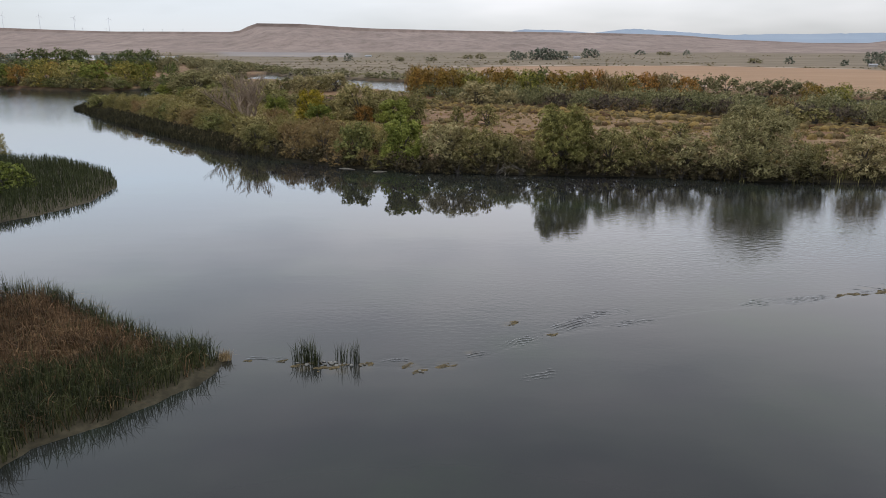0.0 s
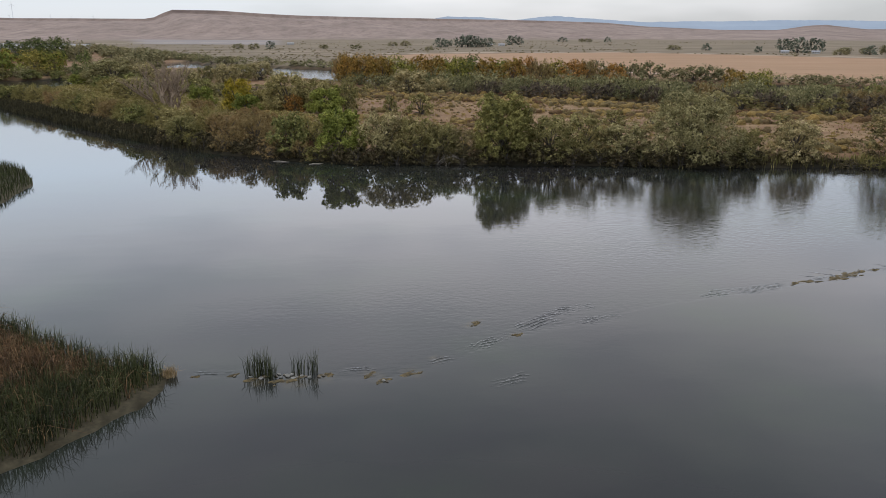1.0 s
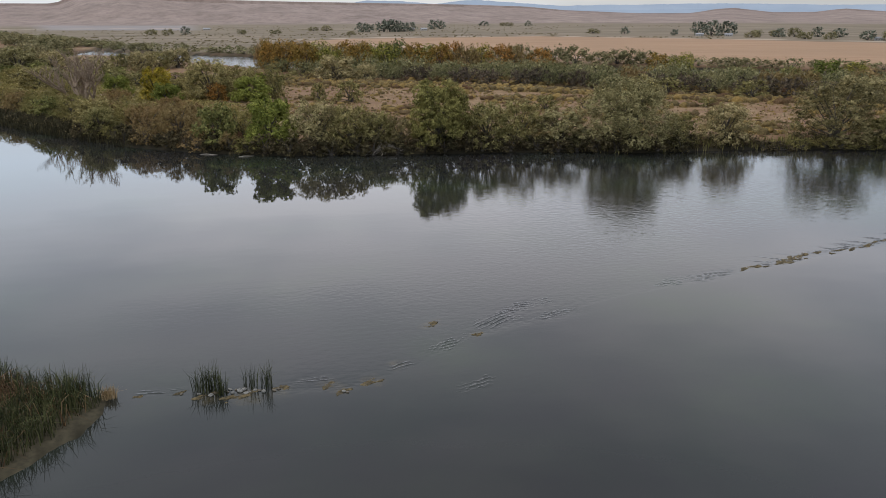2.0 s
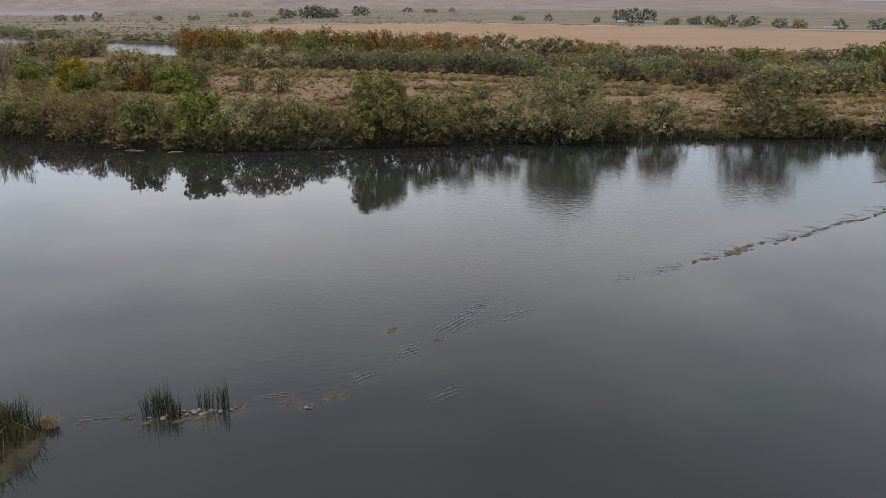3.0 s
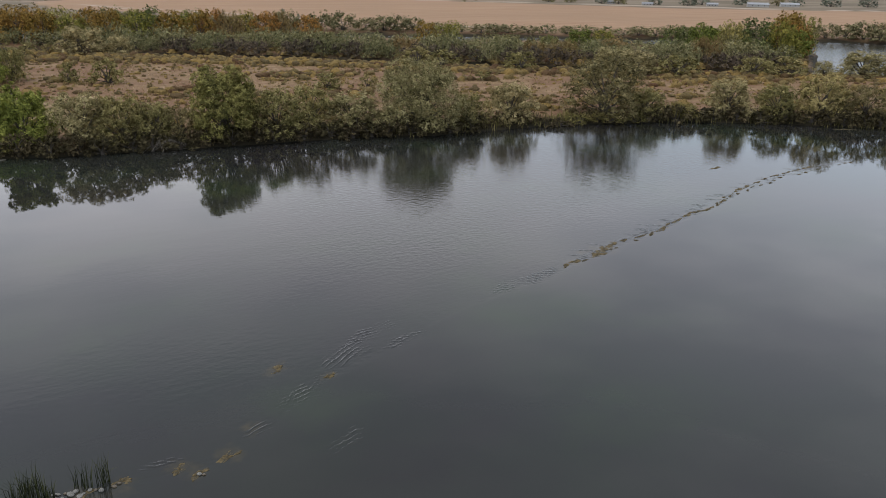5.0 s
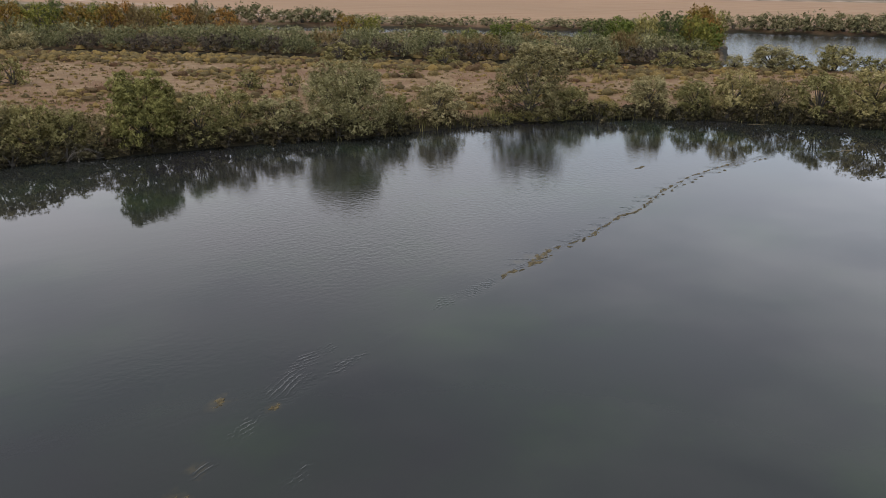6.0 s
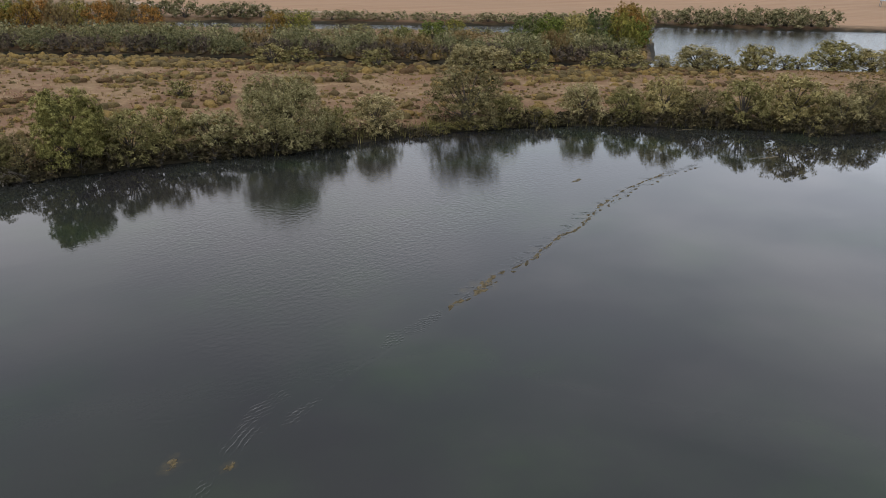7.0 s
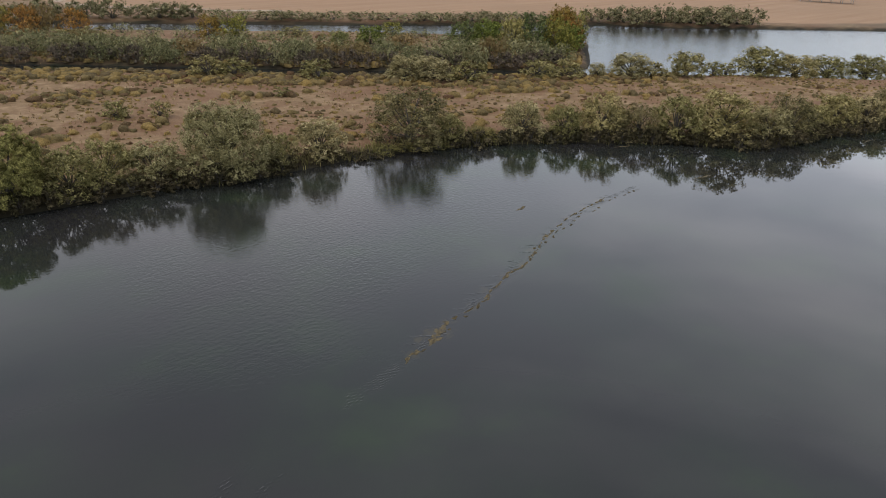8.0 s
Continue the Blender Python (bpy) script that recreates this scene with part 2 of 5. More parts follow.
def ground_material():
    """Dry grass and bare soil, with shade-darkened mud at the water, stubble on the field, pasture, gravel and the
    hills' scrub.
    """
    m, n, l, p = nodes_of("valley_ground")
    big, mid, fine = noise_of(n, l, 0.035, 5.0), noise_of(n, l, 0.35, 5.0), noise_of(n, l, 3.0, 6.0)
    grass = ramp(n, l, mid, [(0.25, (0.145, 0.086, 0.040)), (0.5, (0.240, 0.150, 0.078)), (0.75, (0.365, 0.248, 0.142))])
    soil = ramp(n, l, fine, [(0.3, (0.150, 0.080, 0.042)), (0.7, (0.260, 0.150, 0.085))])
    base = mixed(n, l, ramp(n, l, big, [(0.46, (0, 0, 0)), (0.60, (1, 1, 1))]), grass, soil)
    base = mixed(n, l, 0.45, base, ramp(n, l, fine, [(0.3, (0.45, 0.45, 0.45)), (0.7, (1.0, 1.0, 1.0))]), "MULTIPLY")
    russet = ramp(n, l, noise_of(n, l, 0.11, 6.0, rough=0.65), [(0.48, (0, 0, 0)), (0.60, (0.85, 0.85, 0.85))])
    base = mixed(n, l, russet, base, ramp(n, l, fine, [(0.3, (0.105, 0.052, 0.026)), (0.7, (0.215, 0.115, 0.060))]))
    # cut grain field with drill lines and long swaths
    lines = noise_of(n, l, 0.12, 5.0, (0.10, 1.6, 1.0))
    stubble = ramp(n, l, lines, [(0.3, (0.268, 0.158, 0.090)), (0.7, (0.350, 0.218, 0.130))])
    stubble = mixed(n, l, ramp(n, l, noise_of(n, l, 0.012, 3.0), [(0.4, (0, 0, 0)), (0.7, (1, 1, 1))]), stubble, (0.282, 0.174, 0.102))
    base = mixed(n, l, attribute(n, "stubble"), base, stubble)
    pasture = ramp(n, l, noise_of(n, l, 0.03, 5.0, (0.4, 2.0, 1)), [(0.3, (0.150, 0.155, 0.075)), (0.7, (0.260, 0.240, 0.120))])
    base = mixed(n, l, attribute(n, "pasture"), base, pasture)
    plain = ramp(n, l, noise_of(n, l, 0.02, 6.0, (0.5, 2.2, 1)), [(0.3, (0.105, 0.081, 0.052)), (0.5, (0.166, 0.128, 0.085)), (0.72, (0.240, 0.184, 0.126))])
    base = mixed(n, l, attribute(n, "plain"), base, plain)
    gully = noise_of(n, l, 0.008, 9.0, (1.0, 0.45, 0.6), "Object", 0.66)
    hill = ramp(n, l, gully, [(0.3, (0.200, 0.147, 0.124)), (0.5, (0.250, 0.186, 0.158)), (0.7, (0.302, 0.228, 0.196))])
    fleck = noise_of(n, l, 0.05, 9.0, (0.8, 0.25, 0.6), "Object", 0.74)
    hill = mixed(n, l, 0.5, hill, ramp(n, l, fleck, [(0.38, (0.40, 0.38, 0.37)), (0.56, (1.0, 1.0, 1.0))]), "MULTIPLY")
    base = mixed(n, l, attribute(n, "hill"), base, hill)
    base = mixed(n, l, attribute(n, "cliff"), base, ramp(n, l, noise_of(n, l, 0.02, 5.0), [(0.3, (0.060, 0.042, 0.036)), (0.7, (0.150, 0.108, 0.092))]))
    base = mixed(n, l, attribute(n, "gravel"), base, ramp(n, l, noise_of(n, l, 0.03, 5.0, (0.4, 2.5, 1)), [(0.3, (0.190, 0.165, 0.160)), (0.7, (0.270, 0.235, 0.225))]))
    base = mixed(n, l, attribute(n, "road"), base, (0.400, 0.315, 0.245))
    mud = ramp(n, l, mid, [(0.3, (0.016, 0.014, 0.008)), (0.7, (0.036, 0.029, 0.016))])
    base = mixed(n, l, attribute(n, "mud"), base, mud)
    base = mixed(n, l, attribute(n, "silt"), base, ramp(n, l, fine, [(0.3, (0.046, 0.039, 0.024)), (0.7, (0.092, 0.077, 0.048))]))
    l.new(base, p.inputs["Base Color"])
    p.inputs["Roughness"].default_value, p.inputs["Specular IOR Level"].default_value = 0.92, 0.2
    bumped(n, l, p, mid, 0.6, 0.25)
    return m


def water_material():
    """Dark slow river: mirror-like, with patches of wind ripple, riffles along the weed ridge and green weed beds below."""
    m, n, l, p = nodes_of("river_water")
    bed = noise_of(n, l, 0.055, 5.0)
    col = ramp(n, l, bed, [(0.40, (0.0205, 0.0195, 0.0190)), (0.54, (0.0205, 0.0225, 0.0190)), (0.72, (0.0235, 0.0335, 0.0180))])
    # amber weed that shows through the shallow water over the ridge
    shoal = ramp(n, l, maths(n, l, "ADD", maths(n, l, "MULTIPLY", noise_of(n, l, 0.9, 5.0), 0.7), attribute(n, "shoal")), [(0.62, (0, 0, 0)), (1.0, (0.85, 0.85, 0.85))])
    col = mixed(n, l, shoal, col, ramp(n, l, noise_of(n, l, 2.5, 4.0), [(0.3, (0.034, 0.029, 0.016)), (0.7, (0.082, 0.062, 0.029))]))
    l.new(col, p.inputs["Base Color"])
    p.inputs["Roughness"].default_value, p.inputs["IOR"].default_value = 0.012, 1.333
    wind = ramp(n, l, noise_of(n, l, 0.020, 3.0, (0.7, 1.5, 1)), [(0.45, (0.10, 0.10, 0.10)), (0.66, (1, 1, 1))])
    gain = maths(n, l, "ADD", maths(n, l, "MULTIPLY", wind, 0.14), maths(n, l, "MULTIPLY", attribute(n, "ripple"), 0.72))
    small = noise_of(n, l, 1.7, 2.0, (0.75, 1.35, 1))
    swell = noise_of(n, l, 0.16, 2.0, (0.6, 1.3, 1))
    crisp = noise_of(n, l, 2.7, 1.5, (0.55, 1.5, 1), rough=0.5)
    height = maths(n, l, "ADD", maths(n, l, "MULTIPLY", small, gain), maths(n, l, "MULTIPLY", swell, 0.30))
    height = maths(n, l, "ADD", height, maths(n, l, "MULTIPLY", crisp, maths(n, l, "MULTIPLY", attribute(n, "riffle"), 0.5)))
    bumped(n, l, p, height, 1.0, 0.030)
    return m


GROUND, WATER = ground_material(), water_material()

# ---------------------------------------------------------------- shape of the land
BANK = [(-118, 264), (-116, 250), (-90, 214), (-64, 181), (-44, 157), (-29, 142), (-18, 134), (-8, 130), (2, 128), (11, 127), (24, 126),
        (41, 124), (49, 121), (60, 121), (71, 120), (81, 118.5), (92, 115.5), (102, 111), (112, 105), (120, 98), (129, 91), (137, 80),
        (147, 76), (158, 75), (170, 71), (185, 68), (260, 40), (420, -20)]
BACK = [(470, 0), (330, 62), (245, 93), (214, 123), (190, 137), (176, 147), (190, 156), (236, 190), (228, 205), (204, 230), (172, 257),
        (121, 289), (83, 313), (40, 322), (5, 320), (-16, 332), (-26, 352), (-40, 372), (-66, 420), (-92, 446), (-112, 452),
        (-116, 400), (-118, 340), (-112, 300)]
LEFT_SHORE = [(-330, 340), (-202, 361), (-157, 346), (-136, 352), (-124, 390), (-122, 440), (-116, 520), (-140, 620), (-240, 800), (-700, 1100), (-1200, 700), (-700, 250)]
FAR_SHORE = [(700, -60), (405, 141), (352, 177), (317, 200), (289, 226), (230, 256), (188, 278), (132, 312), (90, 333), (45, 350), (8, 372),
             (-12, 405), (-24, 432), (-47, 452), (-84, 474), (-98, 494), (-124, 545), (-232, 790), (-420, 1250), (-1800, 1500), (-4000, 1500),
             (-4000, 6000), (6000, 6000), (6000, -60)]
REED_ISLE = [(-14.8, 49.2), (-15.2, 46), (-17, 43), (-19, 40), (-21.8, 37), (-22.6, 33), (-30, 24), (-60, 14), (-70, 55), (-45, 63), (-32, 61.5),
             (-26, 57), (-21, 52.5), (-17.5, 50.6)]
FAR_REED_ISLE = [(-47.5, 104), (-50, 95), (-53, 90), (-75, 80), (-140, 70), (-150, 140), (-85, 143), (-68, 139), (-55, 128), (-48.5, 115)]
SLOUGH = [(183, 150), (165, 158), (146, 171), (114, 193), (92, 212), (60, 238), (30, 257), (6, 273), (-4, 284)]


def edge_distance(x, y, poly, closed=True):
    """Distance to a polyline, and whether the points lie inside it."""
    near, inside = np.full(x.shape, 1e9), np.zeros(x.shape, bool)
    pts = poly + poly[:1] if closed else poly
    for (ax, ay), (bx, by) in zip(pts[:-1], pts[1:]):
        dx, dy = bx - ax, by - ay
        s = np.clip(((x - ax) * dx + (y - ay) * dy) / (dx * dx + dy * dy), 0, 1)
        near = np.minimum(near, np.hypot(x - ax - s * dx, y - ay - s * dy))
        if closed and dy != 0:
            inside ^= ((ay > y) != (by > y)) & (x < ax + (y - ay) / dy * dx)
    return near, inside


WAVES = [(np.random.default_rng(5 + k).uniform(0, 6.28, 3), 2.0 ** k) for k in range(7)]


def rolling(x, y, size, octaves=5):
    """Soft uneven relief between about -1 and 1, with features of that size in metres."""
    out = 0
    for (p, q, r), f in WAVES[:octaves]:
        u, v = x * f / size, y * f / size
        out = out + (np.sin(u * 1.7 + 1.3 * np.sin(v * 0.9 + p) + q) * np.sin(v * 1.6 + 1.2 * np.sin(u * 1.1 + r) + p)) / f ** 0.8
    return out / 1.6


def inland(x, y):
    """Metres inside the nearest shore; negative in the water."""
    best = np.full(x.shape, -1e9)
    for poly in (BANK + BACK, LEFT_SHORE, FAR_SHORE, REED_ISLE, FAR_REED_ISLE):
        d, within = edge_distance(x, y, poly)
        best = np.maximum(best, np.where(within, d, -d))
    d, _ = edge_distance(x, y, SLOUGH, False)
    best = np.minimum(best, d - 6.0)
    return best + 0.5 * rolling(x, y, 9.0, 3)


def smooth(v, lo, hi):
    s = np.clip((v - lo) / (hi - lo), 0, 1)
    return s * s * (3 - 2 * s)


RIDGE_AZ = [-60, -28.8, -25.6, -22.3, -18.8, -14.4, -13.6, -13, -10.1, -7.4, -5, 0.6, 5.8, 12.5, 16.8, 19.5, 21.4, 24.4, 28, 29.6, 30.7,
            33.1, 35.6, 37.3, 39.7, 44.4, 60, 110]
RIDGE_UP = [60, 64.5, 59, 55, 56, 56, 76, 87, 86, 77, 71, 65, 61, 55, 48, 35, 31, 24, 24, 38, 42, 27, 28, 39, 29, 26, 30, 30]


def height(x, y):
    x, y = np.asarray(x, float), np.asarray(y, float)
    d, r, az = inland(x, y), np.hypot(x, y), np.degrees(np.arctan2(x, y))
    far = edge_distance(x, y, FAR_SHORE)
    beyond = np.where(far[1], far[0], 0)
    isle = edge_distance(x, y, REED_ISLE)[1] | edge_distance(x, y, FAR_REED_ISLE)[1]
    top = np.where(isle, 0.45, 1.3)
    land = top * (1 - np.exp(-np.maximum(d, 0) / 1.8)) + 0.16 * rolling(x, y, 14.0) * smooth(d, 1, 6)
    land = land + np.interp(beyond, [0, 60, 300, 700, 1200, 2000], [0, 1.0, 2.4, 4.0, 6.0, 8.0])
    crest = np.interp(az, RIDGE_AZ, RIDGE_UP)
    spur = 1 + 0.07 * rolling(az * 40, r * 0.05, 40.0, 5)
    rise = 0.34 * smooth(r * spur, 1450, 2150) + 0.46 * smooth(r * spur, 2000, 2900) + 0.20 * smooth(r, 2960, 3010)
    land = land + (crest - 8) * rise * smooth(beyond, 300, 900) + 0.7 * rolling(x + 40 * rolling(x, y, 200.0, 2), y, 60.0, 6) * smooth(r, 1500, 2200) * (1 - smooth(r, 2700, 3000))
    land = land + np.where(az < -30, smooth(r, 1200, 2500) * 40 * (d > 30) * (beyond == 0), 0)
    return np.where(d > 0, land, np.maximum(0.38 * d, -2.2))


def polar_sheet(name, angles, rings, z_of, material):
    """One mesh sheet round the origin, from rings of points; the last ring lies at the horizon."""
    ang, rad = np.meshgrid(np.radians(angles), rings)
    x, y = rad * np.sin(ang), rad * np.cos(ang)
    z = z_of(x, y)
    rows, cols = x.shape
    i = np.arange(rows * cols).reshape(rows, cols)
    nxt = np.roll(i, -1, axis=1)
    quads = np.stack([i[:-1], i[1:], nxt[1:], nxt[:-1]], -1).reshape(-1, 4)
    co = np.stack([x, y, z], -1).reshape(-1, 3)
    me = bpy.data.meshes.new(name)
    me.vertices.add(len(co))
    me.vertices.foreach_set("co", co.ravel())
    me.loops.add(quads.size)
    me.loops.foreach_set("vertex_index", quads.ravel().astype(np.int32))
    me.polygons.add(len(quads))
    me.polygons.foreach_set("loop_start", np.arange(0, quads.size, 4, dtype=np.int32))
    me.polygons.foreach_set("use_smooth", np.ones(len(quads), bool))
    me.materials.append(material)
    me.update(calc_edges=True)
    me.validate()
    return new(name, me), x.ravel(), y.ravel(), z.ravel()


def put_attribute(ob, name, values):
    ob.data.attributes.new(name, "FLOAT", "POINT").data.foreach_set("value", np.asarray(values, np.float32))


ANGLES = np.r_[np.arange(-46, 80, 0.6), np.arange(80, 314, 6.0)]
RINGS = np.r_[0.5, 10, np.geomspace(20, 60, 30)[:-1], np.geomspace(60, 110, 24)[:-1], np.geomspace(110, 480, 130)[:-1], np.geomspace(480, 2860, 90)[:-1], np.arange(2860, 3080, 9), np.geomspace(3090, 4900, 14)]
ground, gx, gy, gz = polar_sheet("ground", ANGLES, RINGS, height, GROUND)
tagged(ground, "dry grassy river valley with mud banks, stubble field and tan hills", "ground", kind="structure")

FIELD = [(421, 150), (380, 172), (303, 250), (250, 278), (190, 312), (168, 332), (128, 362), (112, 392), (96, 420), (50, 470), (18, 510), (8, 600),
         (52, 640), (140, 640), (200, 650), (271, 597), (330, 525), (400, 440), (497, 378), (700, 280), (800, 100)]
PASTURE = [(225, 655), (335, 625), (530, 960), (375, 1090)]
THICKET = [(-120, 264), (-10, 128), (2, 150), (-10, 190), (-25, 235), (-60, 300), (-110, 330)]
PASTURE_LEFT = [(-170, 690), (-20, 650), (200, 665), (190, 720), (-60, 740), (-180, 740)]
GRAVEL = [(-420, 1500), (-150, 1400), (-110, 1010), (-300, 1100)]


def patch(poly, soft):
    d, within = edge_distance(gx, gy, poly)
    return smooth(np.where(within, d, -d), -soft, soft)


g_in, g_r = inland(gx, gy), np.hypot(gx, gy)
g_far = edge_distance(gx, gy, FAR_SHORE)
g_isle = edge_distance(gx, gy, REED_ISLE)[1] | edge_distance(gx, gy, FAR_REED_ISLE)[1]
# wet mud, drawn wider inland to paint the shade of the undercut bank
put_attribute(ground, "mud", np.where(g_isle, 1.0, 1 - smooth(g_in + 0.7 * rolling(gx, gy, 3.0), 1.0, 4.0)))
put_attribute(ground, "silt", np.where(g_isle, 1.0, 0.0))
put_attribute(ground, "stubble", patch(FIELD, 1.5))
put_attribute(ground, "pasture", np.maximum(patch(PASTURE, 4), 0.8 * np.maximum(patch(PASTURE_LEFT, 6), 0.5 * patch(THICKET, 5))))
put_attribute(ground, "plain", np.where(g_far[1], smooth(g_r, 380, 480), 0) * (1 - patch(FIELD, 3)))
put_attribute(ground, "hill", smooth(g_r + 60 * rolling(gx, gy, 90.0), 1350, 1600))
g_az = np.degrees(np.arctan2(gx, gy))
mesa = smooth(g_az, -13.4, -13) * (1 - smooth(g_az, -10.6, -9.8))
rim = smooth(g_r, 2968, 2984) * (1 - smooth(g_r, 3025, 3045)) * (0.30 + 0.65 * mesa) + 0.75 * mesa * smooth(g_r, 2940, 2950) * (1 - smooth(g_r, 2958, 2968))
put_attribute(ground, "cliff", rim * np.clip(0.8 + 0.5 * rolling(g_az * 30, g_r * 0.1, 30.0), 0, 1))
put_attribute(ground, "gravel", patch(GRAVEL, 20))
TRACKS = [[(118, 412), (121, 368), (150, 342), (186, 318)], [(8, 604), (60, 500), (112, 415)], [(-20, 622), (60, 655), (200, 660), (330, 545), (500, 384), (640, 320)],
          [(-700, 1250), (-300, 1180), (-120, 1140)]]
tr = np.zeros(gx.shape)
for line, wide in zip(TRACKS, (1.6, 1.8, 3.0, 7.0)):
    tr = np.maximum(tr, 1 - smooth(edge_distance(gx, gy, line, False)[0], wide * 0.6, wide * 1.6))
put_attribute(ground, "road", tr * smooth(g_in, 2, 4))

# the weed ridge just under the surface, across the river
WEED_RIDGE = [(-14, 49.2), (-11, 49), (-5, 48.3), (-1, 48), (3, 50), (8, 54.3), (12.3, 56), (20, 59.3), (30, 62), (36, 64), (41, 65.5), (49, 67.8),
              (58, 70.8), (65, 73.2), (71, 75.3), (80, 77.5), (88, 79), (97, 79.5)]
water, wx, wy, wz = polar_sheet("water", np.r_[np.arange(-52, -18, 0.9), np.arange(-18, 56, 0.42), np.arange(56, 84, 0.9), np.arange(84, 308, 8.0)],
                                np.r_[0.5, 10, 24, np.geomspace(30, 42, 12)[:-1], np.geomspace(42, 120, 170)[:-1], np.geomspace(120, 1500, 20)],
                                lambda x, y: np.zeros(x.shape), WATER)
tagged(water, "dark slow river water with mirror-like reflections", "river", kind="structure")
ridge_d = edge_distance(wx, wy, WEED_RIDGE, False)[0]
side = (wy - np.interp(wx, [p[0] for p in WEED_RIDGE], [p[1] for p in WEED_RIDGE])) > 0
w_r = np.hypot(wx, wy)
put_attribute(water, "ripple", smooth(wx, 6, 34) * (1 - smooth(wx, 70, 105)) * smooth(np.where(side, ridge_d, 0), 3, 14) * (1 - smooth(ridge_d, 34, 58))
              + 0.25 * np.where(side, 1, 0) * smooth(wx, -30, 10) * (1 - smooth(ridge_d, 5, 40))
              + 3.5 * np.maximum(smooth(w_r, 190, 260) * smooth(wx, 60, 140), smooth(w_r, 310, 350) * smooth(wx, -118, -104)) + 1.8 * smooth(w_r, 190, 290) * (1 - smooth(wx, -100, -50)))
# broken water: a crisp line along the ridge, tongues on its upper side, and fans where the current spills over
tongue = np.exp(-(ridge_d / np.where(side, 1.7, 0.45)) ** 2) * smooth(rolling(wx * 0.6, wy * 1.6, 3.4, 4), -0.05, 0.5)
riffle = (0.55 * np.exp(-(ridge_d / 0.5) ** 2) + 0.8 * tongue) * smooth(wx, -16, -12) * (1 - smooth(wx, 95, 99)) * (0.6 + 0.4 * smooth(wx, 30, 40)) * (1 - 0.85 * smooth(wx, 15, 18) * (1 - smooth(wx, 25, 28)))
for fx, fy, reach_x, reach_y in [(30.5, 62.6, 3.2, 0.8), (27.0, 62.2, 2.4, 0.9), (10.0, 56.2, 2.4, 1.2), (12.5, 58.8, 3.0, 0.9), (14.5, 56.4, 2.6, 0.7),
                                 (5.4, 52.3, 2.2, 0.9), (-3.6, 49.5, 1.7, 0.6), (-12.4, 49.6, 1.6, 0.6), (6.4, 47.0, 1.5, 0.9), (111, 77, 4, 0.7)]:
    riffle = np.maximum(riffle, 0.75 * np.exp(-((wx - fx) / reach_x) ** 2 - ((wy - fy - 0.35 * (wx - fx)) / reach_y) ** 2) * (0.3 + 0.7 * smooth(rolling(wx, wy, 2.4, 3), -0.3, 0.4)))
put_attribute(water, "riffle", riffle)
SHOALS = [(40.2, 65.7, 2.4), (38.2, 65.6, 2.0), (42.5, 66.7, 1.2), (35.4, 64.3, 1.4), (47, 67.6, 1.4), (51, 69.2, 1.6), (55.8, 70.6, 1.6), (60, 71.6, 1.8), (64.4, 73.4, 1.8), (69.6, 75.8, 1.6), (78, 78.4, 1.6),
          (83, 79.4, 1.6), (87.7, 80, 1.6), (75.6, 85.2, 1.2), (5.4, 56.7, 1.5), (8.2, 54.5, 0.9), (0.3, 48.6, 1.2), (-2.2, 48.6, 1.3), (-1.5, 47.6, 0.8), (-7.0, 48.0, 1.6), (-5.2, 48.3, 1.2), (-9.0, 48.2, 1.2),
          (-15.4, 48.2, 1.2), (2.0, 50.6, 1.2)]
put_attribute(water, "shoal", np.max([0.46 * np.exp(-((wx - a) ** 2 + (wy - b) ** 2) / c ** 2) for a, b, c in SHOALS], axis=0))


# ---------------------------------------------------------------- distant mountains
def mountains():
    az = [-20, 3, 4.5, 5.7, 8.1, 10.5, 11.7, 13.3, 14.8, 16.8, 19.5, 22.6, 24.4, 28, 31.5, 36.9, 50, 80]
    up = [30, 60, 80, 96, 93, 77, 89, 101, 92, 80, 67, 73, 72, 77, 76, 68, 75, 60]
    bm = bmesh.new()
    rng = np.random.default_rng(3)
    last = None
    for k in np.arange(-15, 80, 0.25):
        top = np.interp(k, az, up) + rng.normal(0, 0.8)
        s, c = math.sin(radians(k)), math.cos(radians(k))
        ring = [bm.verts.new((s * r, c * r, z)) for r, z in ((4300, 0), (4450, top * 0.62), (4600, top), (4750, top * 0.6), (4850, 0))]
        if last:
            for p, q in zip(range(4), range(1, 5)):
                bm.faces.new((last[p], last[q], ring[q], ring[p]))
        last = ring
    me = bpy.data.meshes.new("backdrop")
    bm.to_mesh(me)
    # haze of the distance is put into the blue-grey base colour
    me.materials.append(plain_material("haze_tinted_mountain", (0.25, 0.30, 0.37), (0.29, 0.34, 0.41), 0.004, 1.0, 0.0))
    tagged(new("backdrop", me), "low mountain range on the horizon with haze in its blue-grey colour", "mountains", kind="structure")


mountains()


# ---------------------------------------------------------------- mesh helpers
def mesh_of(name, verts, faces, material, smooth_shade=False):
    me = bpy.data.meshes.new(name)
    me.from_pydata(verts.tolist() if hasattr(verts, "tolist") else verts, [], faces.tolist() if hasattr(faces, "tolist") else faces)
    if smooth_shade:
        me.polygons.foreach_set("use_smooth", [True] * len(me.polygons))
    me.materials.append(material)
    return me


def part(name, me, parent, label=""):
    ob = new(name, me)
    ob.parent = parent
    return tagged(ob, label) if label else ob


def thing(name, label, category, group=""):
    ob = new(name)
    ob.empty_display_size = 0.3
    return tagged(ob, label, category, group)


